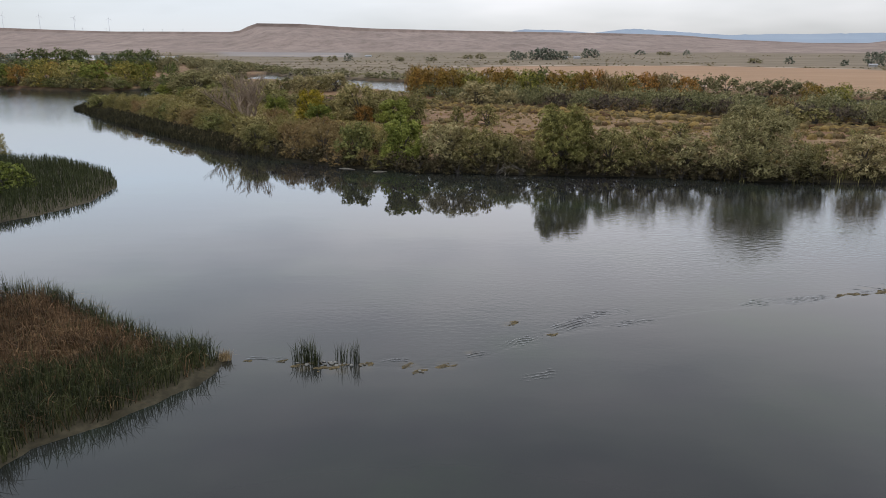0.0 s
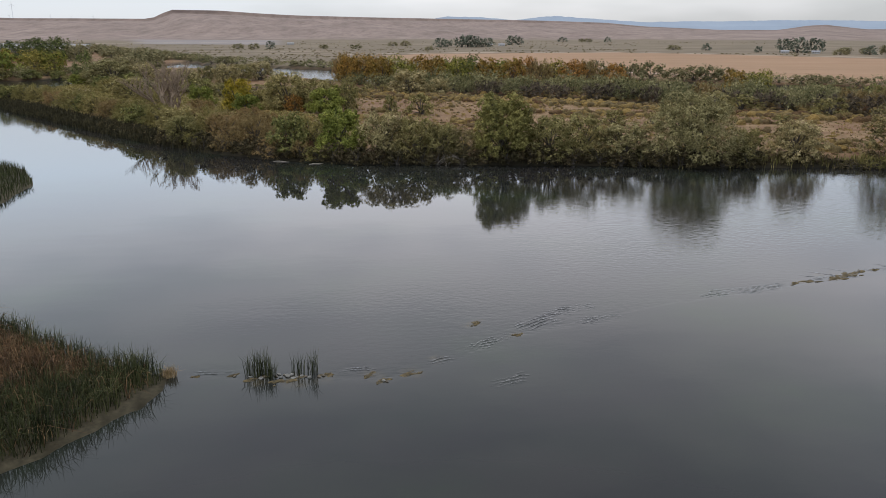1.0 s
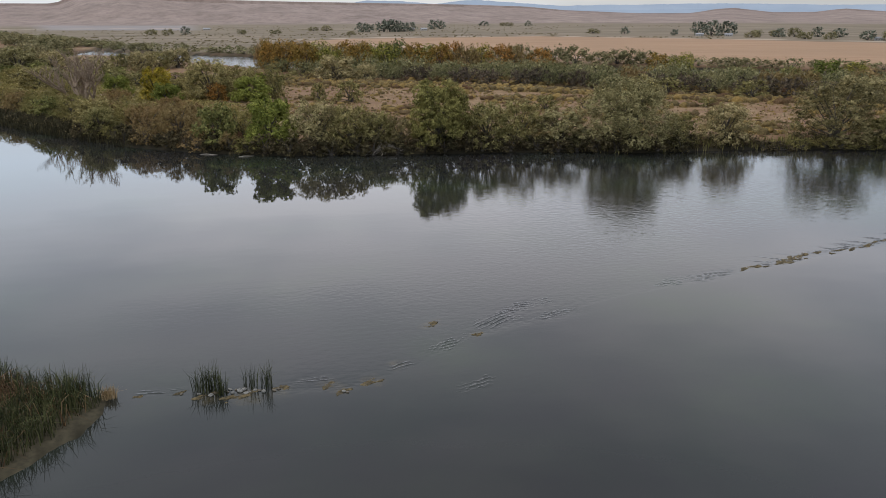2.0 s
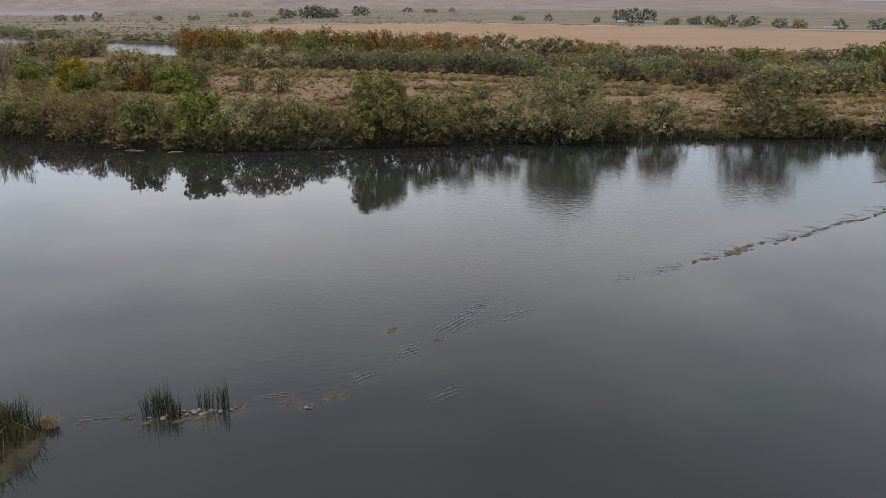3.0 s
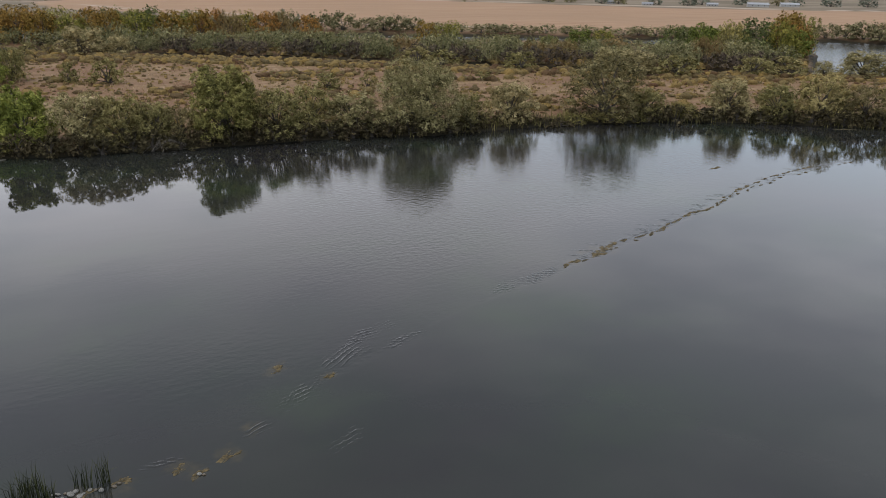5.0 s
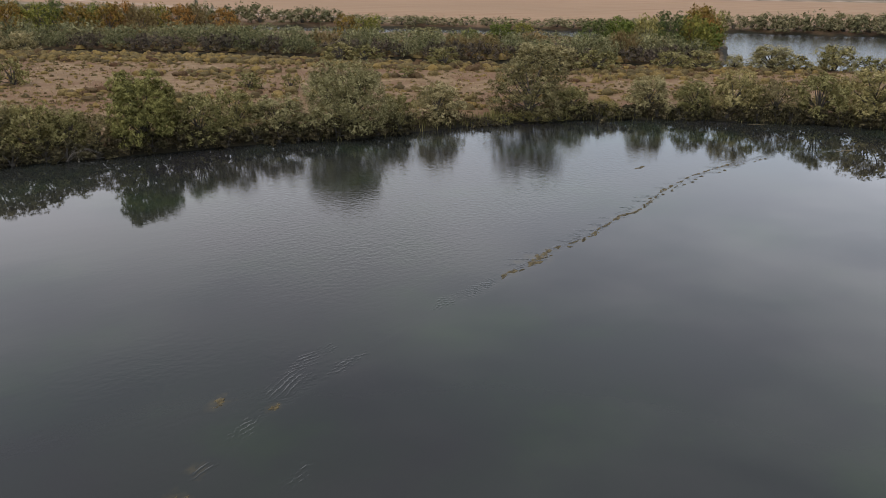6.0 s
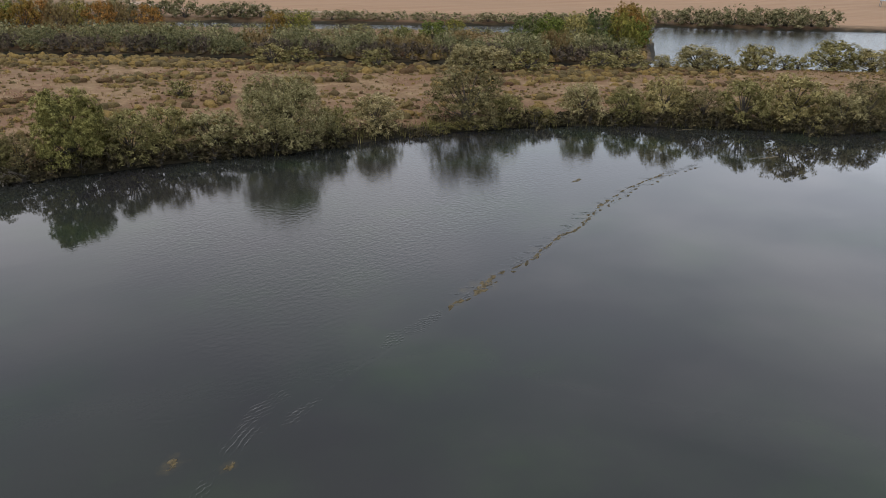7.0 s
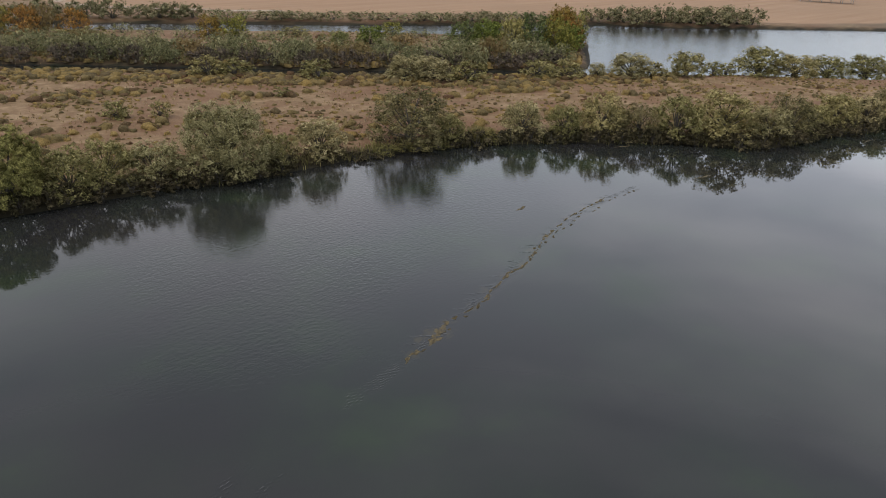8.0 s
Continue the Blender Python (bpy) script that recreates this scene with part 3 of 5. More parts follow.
def leaf_sprays(centres, normals, length, aspect, rng, upright=0.0, along=None):
    """Pointed leaf sprays, one small island each; along: the ways in which they reach."""
    n = len(centres)
    nrm = normals / (np.linalg.norm(normals, axis=1, keepdims=True) + 1e-9)
    t = rng.normal(size=(n, 3)) * (1.0 if along is None else 0.45) + np.array([0, 0, upright * (1.0 if along is None else 0.8)])
    t = t if along is None else t + along
    t -= (t * nrm).sum(1, keepdims=True) * nrm
    t /= np.linalg.norm(t, axis=1, keepdims=True) + 1e-9
    s = np.cross(nrm, t)
    ln = (length * rng.uniform(0.6, 1.4, n))[:, None]
    wd = ln * aspect
    v = np.stack([centres - t * ln * 0.35 + s * wd * 0.6, centres + t * ln * 0.65, centres - t * ln * 0.45 - s * wd * 0.6], 1)
    return v.reshape(-1, 3), np.arange(3 * n).reshape(n, 3)


def crown_mesh(name, lobes, subs, per, leaf, aspect, material, seed, upright=0.0, spread=0.26, low=-0.8, inner=26):
    """A crown of leaf tufts: each tuft is a small puff of sprays that face outwards and up, with shaded gaps between the tufts."""
    rng = np.random.default_rng(seed)
    all_lobes = np.array(lobes)
    cs, ns, ws = [], [], []
    for i, (cx, cy, cz, rx, rz) in enumerate(lobes):
        d = rng.normal(size=(subs * 3, 3))
        d /= np.linalg.norm(d, axis=1, keepdims=True)
        d = d[d[:, 2] > low][:subs]
        c = np.array([cx, cy, cz]) + d * np.array([rx, rx, rz]) * rng.uniform(0.78, 1.10, (len(d), 1))
        # tufts that would sit deep inside a neighbouring lobe are left out
        others = np.delete(all_lobes, i, 0)
        if len(others):
            depth = np.linalg.norm((c[:, None, :] - others[None, :, :3]) / others[None][:, :, [3, 3, 4]], axis=2).min(1)
            keep = depth > 0.72
            c, d = c[keep], d[keep]
        k = np.repeat(np.arange(len(c)), per)
        way = d[k] * 0.55 + np.array([0, 0, 0.40]) + rng.normal(size=(len(k), 3)) * 0.75
        way /= np.linalg.norm(way, axis=1, keepdims=True)
        puff = rx * spread * rng.uniform(0.75, 1.35, len(c))[k][:, None]
        cs.append(c[k] + way * puff * rng.uniform(0.35, 1.25, (len(k), 1)))
        ns.append(d[k] * 0.55 + np.array([0, 0, 0.55]) + rng.normal(size=(len(k), 3)) * 0.36)
        ws.append(way)
    c, nn, ways = np.concatenate(cs), np.concatenate(ns), np.concatenate(ws)
    ok = c[:, 2] > 0.05
    v, f = leaf_sprays(c[ok], nn[ok], leaf * 1.12, aspect * 0.80, rng, upright, ways[ok])
    # shaded foliage deep inside the lobes
    lob = np.repeat(all_lobes, inner, axis=0)
    d = rng.normal(size=(len(lob), 3))
    d *= rng.uniform(0.1, 0.66, (len(lob), 1)) / np.linalg.norm(d, axis=1, keepdims=True)
    c = lob[:, :3] + d * lob[:, [3, 3, 4]]
    c[:, 2] = np.maximum(c[:, 2], 0.25)
    v2, f2 = leaf_sprays(c, d + rng.normal(size=d.shape) * 0.4, leaf * 1.9, 0.9, rng)
    return mesh_of(name, np.concatenate([v, v2]), np.concatenate([f, f2 + len(v)]), material)


def tube(points, radii, sides=6):
    """A tapered round limb through points."""
    verts, faces = [], []
    p = [Vector(q) for q in points]
    for k, (q, r) in enumerate(zip(p, radii)):
        d = (p[min(k + 1, len(p) - 1)] - p[max(k - 1, 0)]).normalized()
        u = d.orthogonal().normalized()
        w = d.cross(u)
        verts += [tuple(q + (u * math.cos(6.2832 * s / sides) + w * math.sin(6.2832 * s / sides)) * r) for s in range(sides)]
    for k in range(len(p) - 1):
        for s in range(sides):
            a0, a1 = k * sides + s, k * sides + (s + 1) % sides
            faces.append((a0, a1, a1 + sides, a0 + sides))
    faces.append(tuple(range((len(p) - 1) * sides, len(p) * sides)))
    return verts, faces


def joined(pieces):
    verts, faces = [], []
    for v, f in pieces:
        k = len(verts)
        verts += v
        faces += [tuple(i + k for i in q) for q in f]
    return verts, faces


def limbs_to(lobes, seed, thick=0.16, fork=0.22, sides=6):
    """A stout foot from which bent limbs rise to each lobe, all of one piece."""
    rng = random.Random(seed)
    verts = [(2.2 * thick * math.cos(6.2832 * s / sides), 2.2 * thick * math.sin(6.2832 * s / sides), -0.4) for s in range(sides)]
    faces = []
    for cx, cy, cz, rx, rz in lobes:
        mid = (cx * fork + rng.uniform(-0.2, 0.2), cy * fork + rng.uniform(-0.2, 0.2), cz * 0.45)
        bend = (cx * 0.65 + rng.uniform(-0.3, 0.3), cy * 0.65 + rng.uniform(-0.3, 0.3), cz * 0.8)
        v, f = tube([(0, 0, -0.4), mid, bend, (cx, cy, cz + rz * 0.5)], [thick, thick * 0.7, thick * 0.45, thick * 0.12], sides)
        k = len(verts) - sides
        verts += v[sides:]
        faces += [tuple(i if i < sides else i + k for i in q) for q in f]
    return verts, faces


def dome_lobes(rng, width, tall, count, base=0.12, size=0.24, flat=1.0):
    """Lobes spread over a dome: a low skirt, a middle ring and the top, of uneven reach."""
    out = []
    for k in range(count):
        u = (k + 0.5) / count
        lift = base + (0.80 - base) * u ** 0.9
        reach = 0.36 * width * math.cos(max(0.0, (lift - 0.30)) / 0.72 * 1.45) * rng.uniform(0.72, 1.12)
        ang = 2.39996 * k + rng.uniform(-0.5, 0.5)
        r = size * width * rng.uniform(0.70, 1.15) * (1.0 - 0.25 * u)
        out.append((reach * math.cos(ang), reach * math.sin(ang), tall * lift, r, r * flat * rng.uniform(0.8, 1.1) * max(tall / width, 0.82)))
    return out


BANKSIDE, FLATS, STRIP, FARSIDE = "trees along the river bank", "shrubs on the grass flat", "trees along the back channel", "trees on the far bank"


def plant(name, label, category, group, width, tall, material, seed, count=12, subs=22, per=13, leaf=0.42, aspect=0.5, upright=0.0,
          bark=BARK, base=0.05, size=0.195, spread=0.23, thick=0.16, inner=26):
    rng = random.Random(seed)
    lobes = dome_lobes(rng, width, tall, count, base, size)
    ob = thing(name, label, category, group)
    v, f = limbs_to(lobes, seed, thick, sides=6 if group == BANKSIDE and tall > 7 else 3)
    part("trunk", mesh_of("trunk", v, f, bark, True), ob)
    part("crown", crown_mesh("crown", lobes, subs, per, leaf, aspect, material, seed, upright, spread, -0.8, inner), ob)
    ob["wide"], ob["tall"] = width, tall
    return ob


class Kind:
    """A few differently grown patterns of one kind of plant; set() stands the next one at a place with its width and height."""

    def __init__(self, patterns, seed):
        self.patterns, self.used, self.rng = patterns, set(), random.Random(seed)

    def set(self, x, y, tall, wide, sink=0.1):
        pat = self.patterns[len(self.used)] if len(self.used) < len(self.patterns) else self.rng.choice(self.patterns)
        z = float(height(np.array([x]), np.array([y]))[0])
        s = wide / pat["wide"]
        m = pose(x, y, max(z, 0.0) - sink, 0, 0, self.rng.uniform(0, 360)) @ Matrix.Diagonal((s * self.rng.uniform(0.92, 1.08), s * self.rng.uniform(0.92, 1.08), tall / pat["tall"], 1))
        if pat.name in self.used:
            return copy_thing(pat, m @ Matrix.Diagonal((1 / pat.scale[0], 1 / pat.scale[1], 1 / pat.scale[2], 1)))
        self.used.add(pat.name)
        pat.matrix_basis = m
        return pat


olive = Kind([plant("olive_tree", "grey-green olive tree with drooping clumped foliage on the bank", "tree", BANKSIDE, 9, 8, OLIVE, 11 + k, 19, 36, 16, 0.27, 0.36, 0.3) for k in range(4)], 1)
silver = Kind([plant("silver_olive_tree", "silvery pale-leaved olive tree overhanging the water", "tree", BANKSIDE, 9, 8, SILVER, 31 + k, 19, 37, 18, 0.27, 0.36, 0.3) for k in range(3)], 2)
brown_olive = Kind([plant("brown_olive_tree", "dense brownish-green olive tree with dark twigs", "tree", BANKSIDE, 12, 10, BROWN_OLIVE, 41 + k, 22, 40, 19, 0.26, 0.36, 0.3) for k in range(2)], 3)
willow = Kind([plant("willow_tree", "tall feathery yellow-green willow at the water", "tree", BANKSIDE, 9, 11, WILLOW, 51 + k, 20, 60, 30, 0.3, 0.3, 1.6) for k in range(2)], 4)
fresh = Kind([plant("green_bush", "fresh bright green bush", "bush", BANKSIDE, 8, 7, BRIGHT, 61 + k, 16, 44, 22, 0.27, 0.45) for k in range(2)], 5)
dark_bush = Kind([plant("dark_green_bush", "dark green leafy bush", "bush", BANKSIDE, 8, 7, LEAF_GREEN, 71 + k, 16, 26, 15, 0.28, 0.45) for k in range(2)], 6)
rusty = Kind([plant("rusty_thicket", "rust-brown willow thicket with fine upright twigs", "bush", BANKSIDE, 9, 6, RUST, 81 + k, 20, 32, 20, 0.23, 0.24, 2.0, inner=14, size=0.17) for k in range(3)], 7)
tan_bush = Kind([plant("tan_thicket", "tan and green low thicket at the water", "bush", BANKSIDE, 9, 6, TAN_GREEN, 91 + k, 20, 36, 21, 0.20, 0.32, 1.4, inner=14, size=0.17) for k in range(3)], 8)
yellow = Kind([plant("yellow_tree", "bright yellow autumn tree with green lower leaves", "tree", FLATS, 8, 9, YELLOW, 101, 15, 44, 22, 0.28, 0.45)], 9)
small_olive = Kind([plant("olive_bush", "rounded grey-green olive bush on dry grass", "bush", FLATS, 6, 5, OLIVE, 111 + k, 12, 17, 13, 0.27, 0.45, inner=12) for k in range(3)], 10)
hedge = Kind([plant("willow_shrub", "dull green willow shrub in a dense belt", "bush", STRIP, 12, 6, HEDGE, 121 + k, 14, 20, 17, 0.31, 0.45, 0.8, inner=14, size=0.22) for k in range(3)], 11)
brown_hedge = Kind([plant("bare_willow_shrub", "brown-purple half-bare willow shrub in a belt", "bush", STRIP, 12, 5, RUST, 131 + k, 14, 17, 15, 0.44, 0.28, 2.0, inner=12) for k in range(2)], 12)
orange = Kind([plant("orange_tree", "orange and rust autumn cottonwood", "tree", STRIP, 14, 11, ORANGE, 141 + k, 15, 22, 13, 0.44, inner=12) for k in range(3)], 13)
gold = Kind([plant("golden_tree", "yellow-green autumn cottonwood in a dense belt", "tree", STRIP, 14, 11, GOLD if k else WILLOW, 151 + k, 16, 19, 14, 0.42, inner=12) for k in range(3)], 14)
cotton = Kind([plant("cottonwood_tree", "dark green cottonwood with a broad crown", "tree", STRIP, 14, 14, DARK_GREEN, 161 + k, 15, 19, 14, 0.46, inner=12) for k in range(3)], 15)
lime = Kind([plant("bright_green_tree", "bright green leafy tree", "tree", STRIP, 11, 10, BRIGHT, 171 + k, 15, 26, 16, 0.42, inner=12) for k in range(2)], 16)
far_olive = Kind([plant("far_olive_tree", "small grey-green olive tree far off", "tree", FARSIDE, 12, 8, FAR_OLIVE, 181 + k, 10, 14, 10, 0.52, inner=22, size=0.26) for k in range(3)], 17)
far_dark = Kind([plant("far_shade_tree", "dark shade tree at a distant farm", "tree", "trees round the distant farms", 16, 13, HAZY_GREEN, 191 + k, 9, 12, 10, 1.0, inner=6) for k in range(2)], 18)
low_olive = Kind([plant("low_olive_bush", "low bush hanging over the water, coloured dark for shade", "bush", BANKSIDE, 6, 4, SHADE_UNDER, 201 + k, 9, 12, 11, 0.29, inner=14) for k in range(3)], 19)
low_tan = Kind([plant("tan_bush", "rounded tan and green bush in a riverside thicket", "bush", BANKSIDE, 6, 5, TAN_GREEN, 211 + k, 13, 18, 14, 0.21, 0.34, 1.4, inner=10, size=0.20) for k in range(4)], 20)
low_rust = Kind([plant("rusty_bush", "rust-brown twiggy bush in a riverside thicket", "bush", BANKSIDE, 6, 5, RUST, 221 + k, 13, 18, 15, 0.21, 0.28, 2.0, inner=10, size=0.20) for k in range(3)], 21)
far_hedge = Kind([plant("far_willow_shrub", "dull green shrub in a distant belt", "bush", STRIP, 12, 6, HEDGE, 231 + k, 10, 10, 11, 0.42, 0.5, 0.6, inner=10, size=0.25) for k in range(3)], 22)
dusky = Kind([plant("bare_stemmed_willow", "dusky brown-purple bare-stemmed willow shrub at a slough", "bush", STRIP, 9, 5, DUSK, 251 + k, 12, 14, 14, 0.36, 0.26, 2.2, inner=10, size=0.21) for k in range(3)], 24)
big_silver = Kind([plant("spreading_olive_tree", "large spreading silvery olive tree with dark limbs showing", "tree", BANKSIDE, 15, 11, SILVER, 246, 32, 64, 26, 0.26, 0.36, 0.3, size=0.19)], 23)
KINDS = {"x": dusky, "Z": big_silver, "l": low_olive, "t": low_tan, "r": low_rust, "H": far_hedge, "O": olive, "S": silver, "B": brown_olive, "W": willow, "G": fresh, "g": dark_bush, "R": rusty, "T": tan_bush, "Y": yellow, "o": small_olive,
         "h": hedge, "b": brown_hedge, "A": orange, "y": gold, "C": cotton, "L": lime, "f": far_olive, "d": far_dark}


def stand(rows):
    for x, y, tall, wide, k in rows:
        # a growth much broader than tall is several plants side by side
        n = max(1, round(wide / (1.5 * tall))) if k in "oSO" else 1
        for i in range(n):
            u = (i - (n - 1) / 2) * wide / n
            KINDS[k].set(x + 0.8 * u, y - 0.5 * u + (i % 2) * 1.2, tall * (1 - 0.12 * (i % 2)), wide / n * (1.25 if n > 1 else 1))


# ---------------------------------------------------------------- plants along the near side of the flat
stand([(-104.5, 240, 5.2, 9, "g"), (-98, 237, 5.4, 9, "T"), (-90, 226, 5.6, 9, "T"), (-84, 220, 4.8, 8, "R"), (-76, 211, 5.6, 10, "T"), (-70, 203, 5.2, 8, "g"), (-66, 197, 5.6, 9, "T"),
       (-60, 188, 5.0, 9, "R"), (-54, 181, 5.6, 9, "T"), (-49.5, 173, 5.0, 8, "g"), (-44, 168, 5.6, 9, "T"), (-38.5, 159, 6.2, 8.4, "O"), (-36.4, 152.0, 5.6, 7.2, "O"), (-34, 163, 4.6, 8, "R"),
       (-28.5, 150.5, 5.8, 9.0, "R"), (-31.5, 155, 5.6, 8, "T"), (-22.5, 145.8, 6.0, 9.3, "R"), (-26, 158, 4.8, 9, "R"), (-17.4, 141.2, 5.6, 8.0, "R"), (-15.5, 137.2, 7.2, 7.8, "g"), (-7.0, 135.0, 8.5, 8.6, "G"), (-12, 143, 5.4, 8, "T")])
stand([(0.4, 132.4, 7.8, 9.1, "S"), (5.8, 131.3, 7.3, 8.4, "O"), (10.2, 131.2, 5.6, 6.5, "O"), (13.6, 130.4, 5.0, 6.4, "B"), (10.0, 133.8, 5.2, 6.0, "B"), (19.9, 129.1, 11.3, 10.4, "W"), (27.5, 127.9, 7.7, 9.0, "O"),
       (33.2, 128.8, 7.7, 8.6, "O"), (39.8, 127.4, 6.2, 9.4, "S"), (50.3, 125.1, 11.1, 14.5, "Z"), (58.9, 123.5, 5.8, 6.4, "O"), (67.1, 123.5, 7.0, 9.2, "S"),
       (85.5, 120.7, 10.9, 16.0, "B"), (92.6, 117.5, 5.3, 7.4, "O"), (98.4, 114.8, 2.8, 6.5, "T")])
stand([(106.6, 111.5, 7.2, 8.2, "S"), (114.0, 107.0, 6.2, 8.0, "O"), (120.4, 102.8, 8.4, 9.5, "O"), (126.0, 97.8, 6.6, 8.0, "B"), (131.5, 92.8, 8.8, 10.0, "O"),
       (138.2, 86.4, 10.0, 12.6, "O"), (145.8, 80.4, 6.8, 9.0, "S"), (152.6, 79.0, 8.6, 10.5, "B"), (161.4, 77.6, 5.6, 9.0, "O"), (169.0, 75.8, 7.6, 10.2, "O"), (178.8, 72.6, 6.2, 10.0, "S"),
       (187.8, 70.5, 8.0, 12.4, "B"), (199, 66.5, 6.2, 11, "O"), (211, 62, 7.5, 13, "O"), (126, 103, 4.5, 7, "o"), (143, 88, 5, 8, "o")])
# second rank, on the flat
stand([(-72.8, 246.3, 7.0, 12, "O"), (-94.8, 303, 10.6, 19, "S"), (-86, 312, 8.5, 13, "S"), (-107, 304, 4.4, 6.5, "G"), (-90.3, 280.6, 5.2, 10, "g"), (-84, 291, 5.6, 8.5, "g"), (-101, 352, 5.0, 9, "A"),
       (-62.7, 276.6, 8.0, 12, "S"), (-57, 272, 4.6, 9, "g"), (-46.4, 219.9, 6.0, 7.4, "G"), (-34.5, 204.0, 9.4, 8.4, "Y"), (-31.5, 199.5, 5.2, 7.4, "G"), (-22.6, 208.2, 11.0, 14.0, "O"), (-14.5, 206, 8.6, 10, "O"),
       (-20.3, 203.0, 4.8, 6.0, "A"), (-12.2, 198.2, 7.0, 9.6, "G"), (-7, 204, 8.0, 7, "O"), (3.5, 198.4, 4.9, 4.2, "o"), (10.8, 193.7, 6.0, 6.8, "o"), (-55.9, 316, 8.0, 12.5, "S"), (-45.3, 331, 8.4, 13, "S"), (-52, 326, 7.4, 11, "O"),
       (-62, 330, 7.0, 11, "f"), (-60, 225, 4.6, 9, "T"), (-84, 268, 5.4, 10, "T"), (-64, 258, 5.6, 10, "O"), (-42, 196, 4.4, 8, "R"), (-28, 178, 4, 8, "R"), (-20, 165, 4, 8, "R"), (-36, 176, 4.4, 8, "T")])
stand([(-62, 108, 5.0, 8, "L"), (-82, 139, 6.0, 8, "O")])


def dense_belt(line, step, depth, kinds, tall, wide, seed):
    """Plants in uneven ranks along a line."""
    rng = random.Random(seed)
    for (ax, ay), (bx, by) in zip(line[:-1], line[1:]):
        long = math.hypot(bx - ax, by - ay)
        nx, ny = -(by - ay) / long, (bx - ax) / long
        s = rng.uniform(0, step)
        while s < long:
            off = rng.uniform(0, depth)
            KINDS[rng.choice(kinds)].set(ax + (bx - ax) * s / long + nx * off, ay + (by - ay) * s / long + ny * off, tall * rng.uniform(0.75, 1.15), wide * rng.uniform(0.8, 1.2))
            s += step * rng.uniform(0.7, 1.3)


# plants at the back of the flat
stand([(90.0, 196.2, 5.6, 14.9, "o"), (107.1, 180.3, 5.6, 10.8, "o"), (127.9, 163.8, 7.5, 17.2, "S"), (137.3, 155.7, 5.8, 11.2, "o"), (157.1, 149.4, 5.5, 10.8, "o"),
       (164.1, 145.9, 5.3, 10.8, "o"), (172.3, 141.0, 4.4, 5.5, "S"), (180.9, 136.3, 7.4, 12.3, "S"), (187.8, 132.6, 4.8, 7.7, "o"), (196.5, 127.6, 7.7, 10.8, "O"),
       (208.2, 122.8, 4.6, 11.3, "o"), (218.1, 116.4, 9.5, 15.6, "O"), (227.0, 109.4, 7.4, 14.8, "O"), (237.0, 104, 7.4, 13.8, "O"), (247.4, 96.8, 8.2, 13.7, "O"), (257.4, 91.4, 6.9, 11.7, "O")])
stand([(11.6, 258.2, 8.8, 13.7, "S"), (20.8, 255.3, 7.0, 9.4, "S"), (50.5, 167.2, 3.8, 6.0, "o"), (57.8, 163.2, 3.8, 4.2, "o"), (88.6, 167.3, 2.4, 4.8, "o"),
       (-21, 291, 3.6, 8, "o"), (-15, 294, 3.0, 7, "t"), (-9, 296, 3.4, 6, "o"), (-2, 286, 3.0, 6, "o"), (-28, 300, 2.6, 8, "t"),
       (-4, 252, 3.0, 6, "o"), (-14, 262, 3.0, 6, "T"), (3, 262, 3.2, 5, "o")])

# the belt of shrubs between the slough and the back channel, and its trees
dense_belt([(8, 282), (34, 264.5), (64, 245.5), (97, 218.5), (117, 200.5), (149, 178.5), (168, 167), (183, 161)], 5.2, 1.5, "xxxxh", 4.6, 8, 25)
dense_belt([(119, 204.5), (151, 182.5), (170, 170.5), (185, 164)], 6.5, 4, "hhhhb", 6.4, 12, 21)
dense_belt([(12, 287), (36, 269), (66, 250), (99, 223), (119, 204.5)], 6.5, 4, "hhhhhb", 6.4, 12, 22)
dense_belt([(30, 288), (66, 266), (100, 240), (132, 214), (166, 192), (200, 176)], 7.5, 12, "HHHHHb", 4.7, 12, 23)
dense_belt([(60, 290), (112, 262), (150, 236), (186, 208), (214, 190)], 9, 16, "HHHo", 3.4, 10, 24)
stand([(-12.0, 326, 11.0, 9, "b"), (-9.5, 319, 12.0, 11, "A"), (-8.5, 312, 11.6, 11, "A"), (-4, 306, 12.4, 12, "A"), (1, 312, 12.0, 11, "A"), (3.5, 300, 11.6, 12, "A"), (9, 305, 12.4, 12, "y"), (12, 296, 10.0, 12, "y"),
       (18, 303, 12.2, 12, "A"), (22.5, 296, 12.0, 12, "A"), (28, 304, 10.4, 11, "y"), (32, 296, 11.4, 12, "y"), (37, 303, 12.4, 12, "C"), (42, 295, 11.2, 12, "A"), (47, 302, 10.4, 12, "y"), (52, 296, 11.5, 11, "A"), (57, 300, 11.6, 11, "A"),
       (62, 294, 9.6, 12, "b"), (68, 298, 10.8, 11, "y"), (74, 292, 10.8, 12, "A"), (81, 298, 9.0, 11, "b"), (90, 293, 9.3, 11, "A"), (-11.5, 317, 5.0, 7, "h"), (-8, 308, 5.0, 8, "h"), (-5, 300, 4.8, 9, "h"), (2, 293, 4.6, 9, "h"), (8, 290, 4.6, 9, "h")])
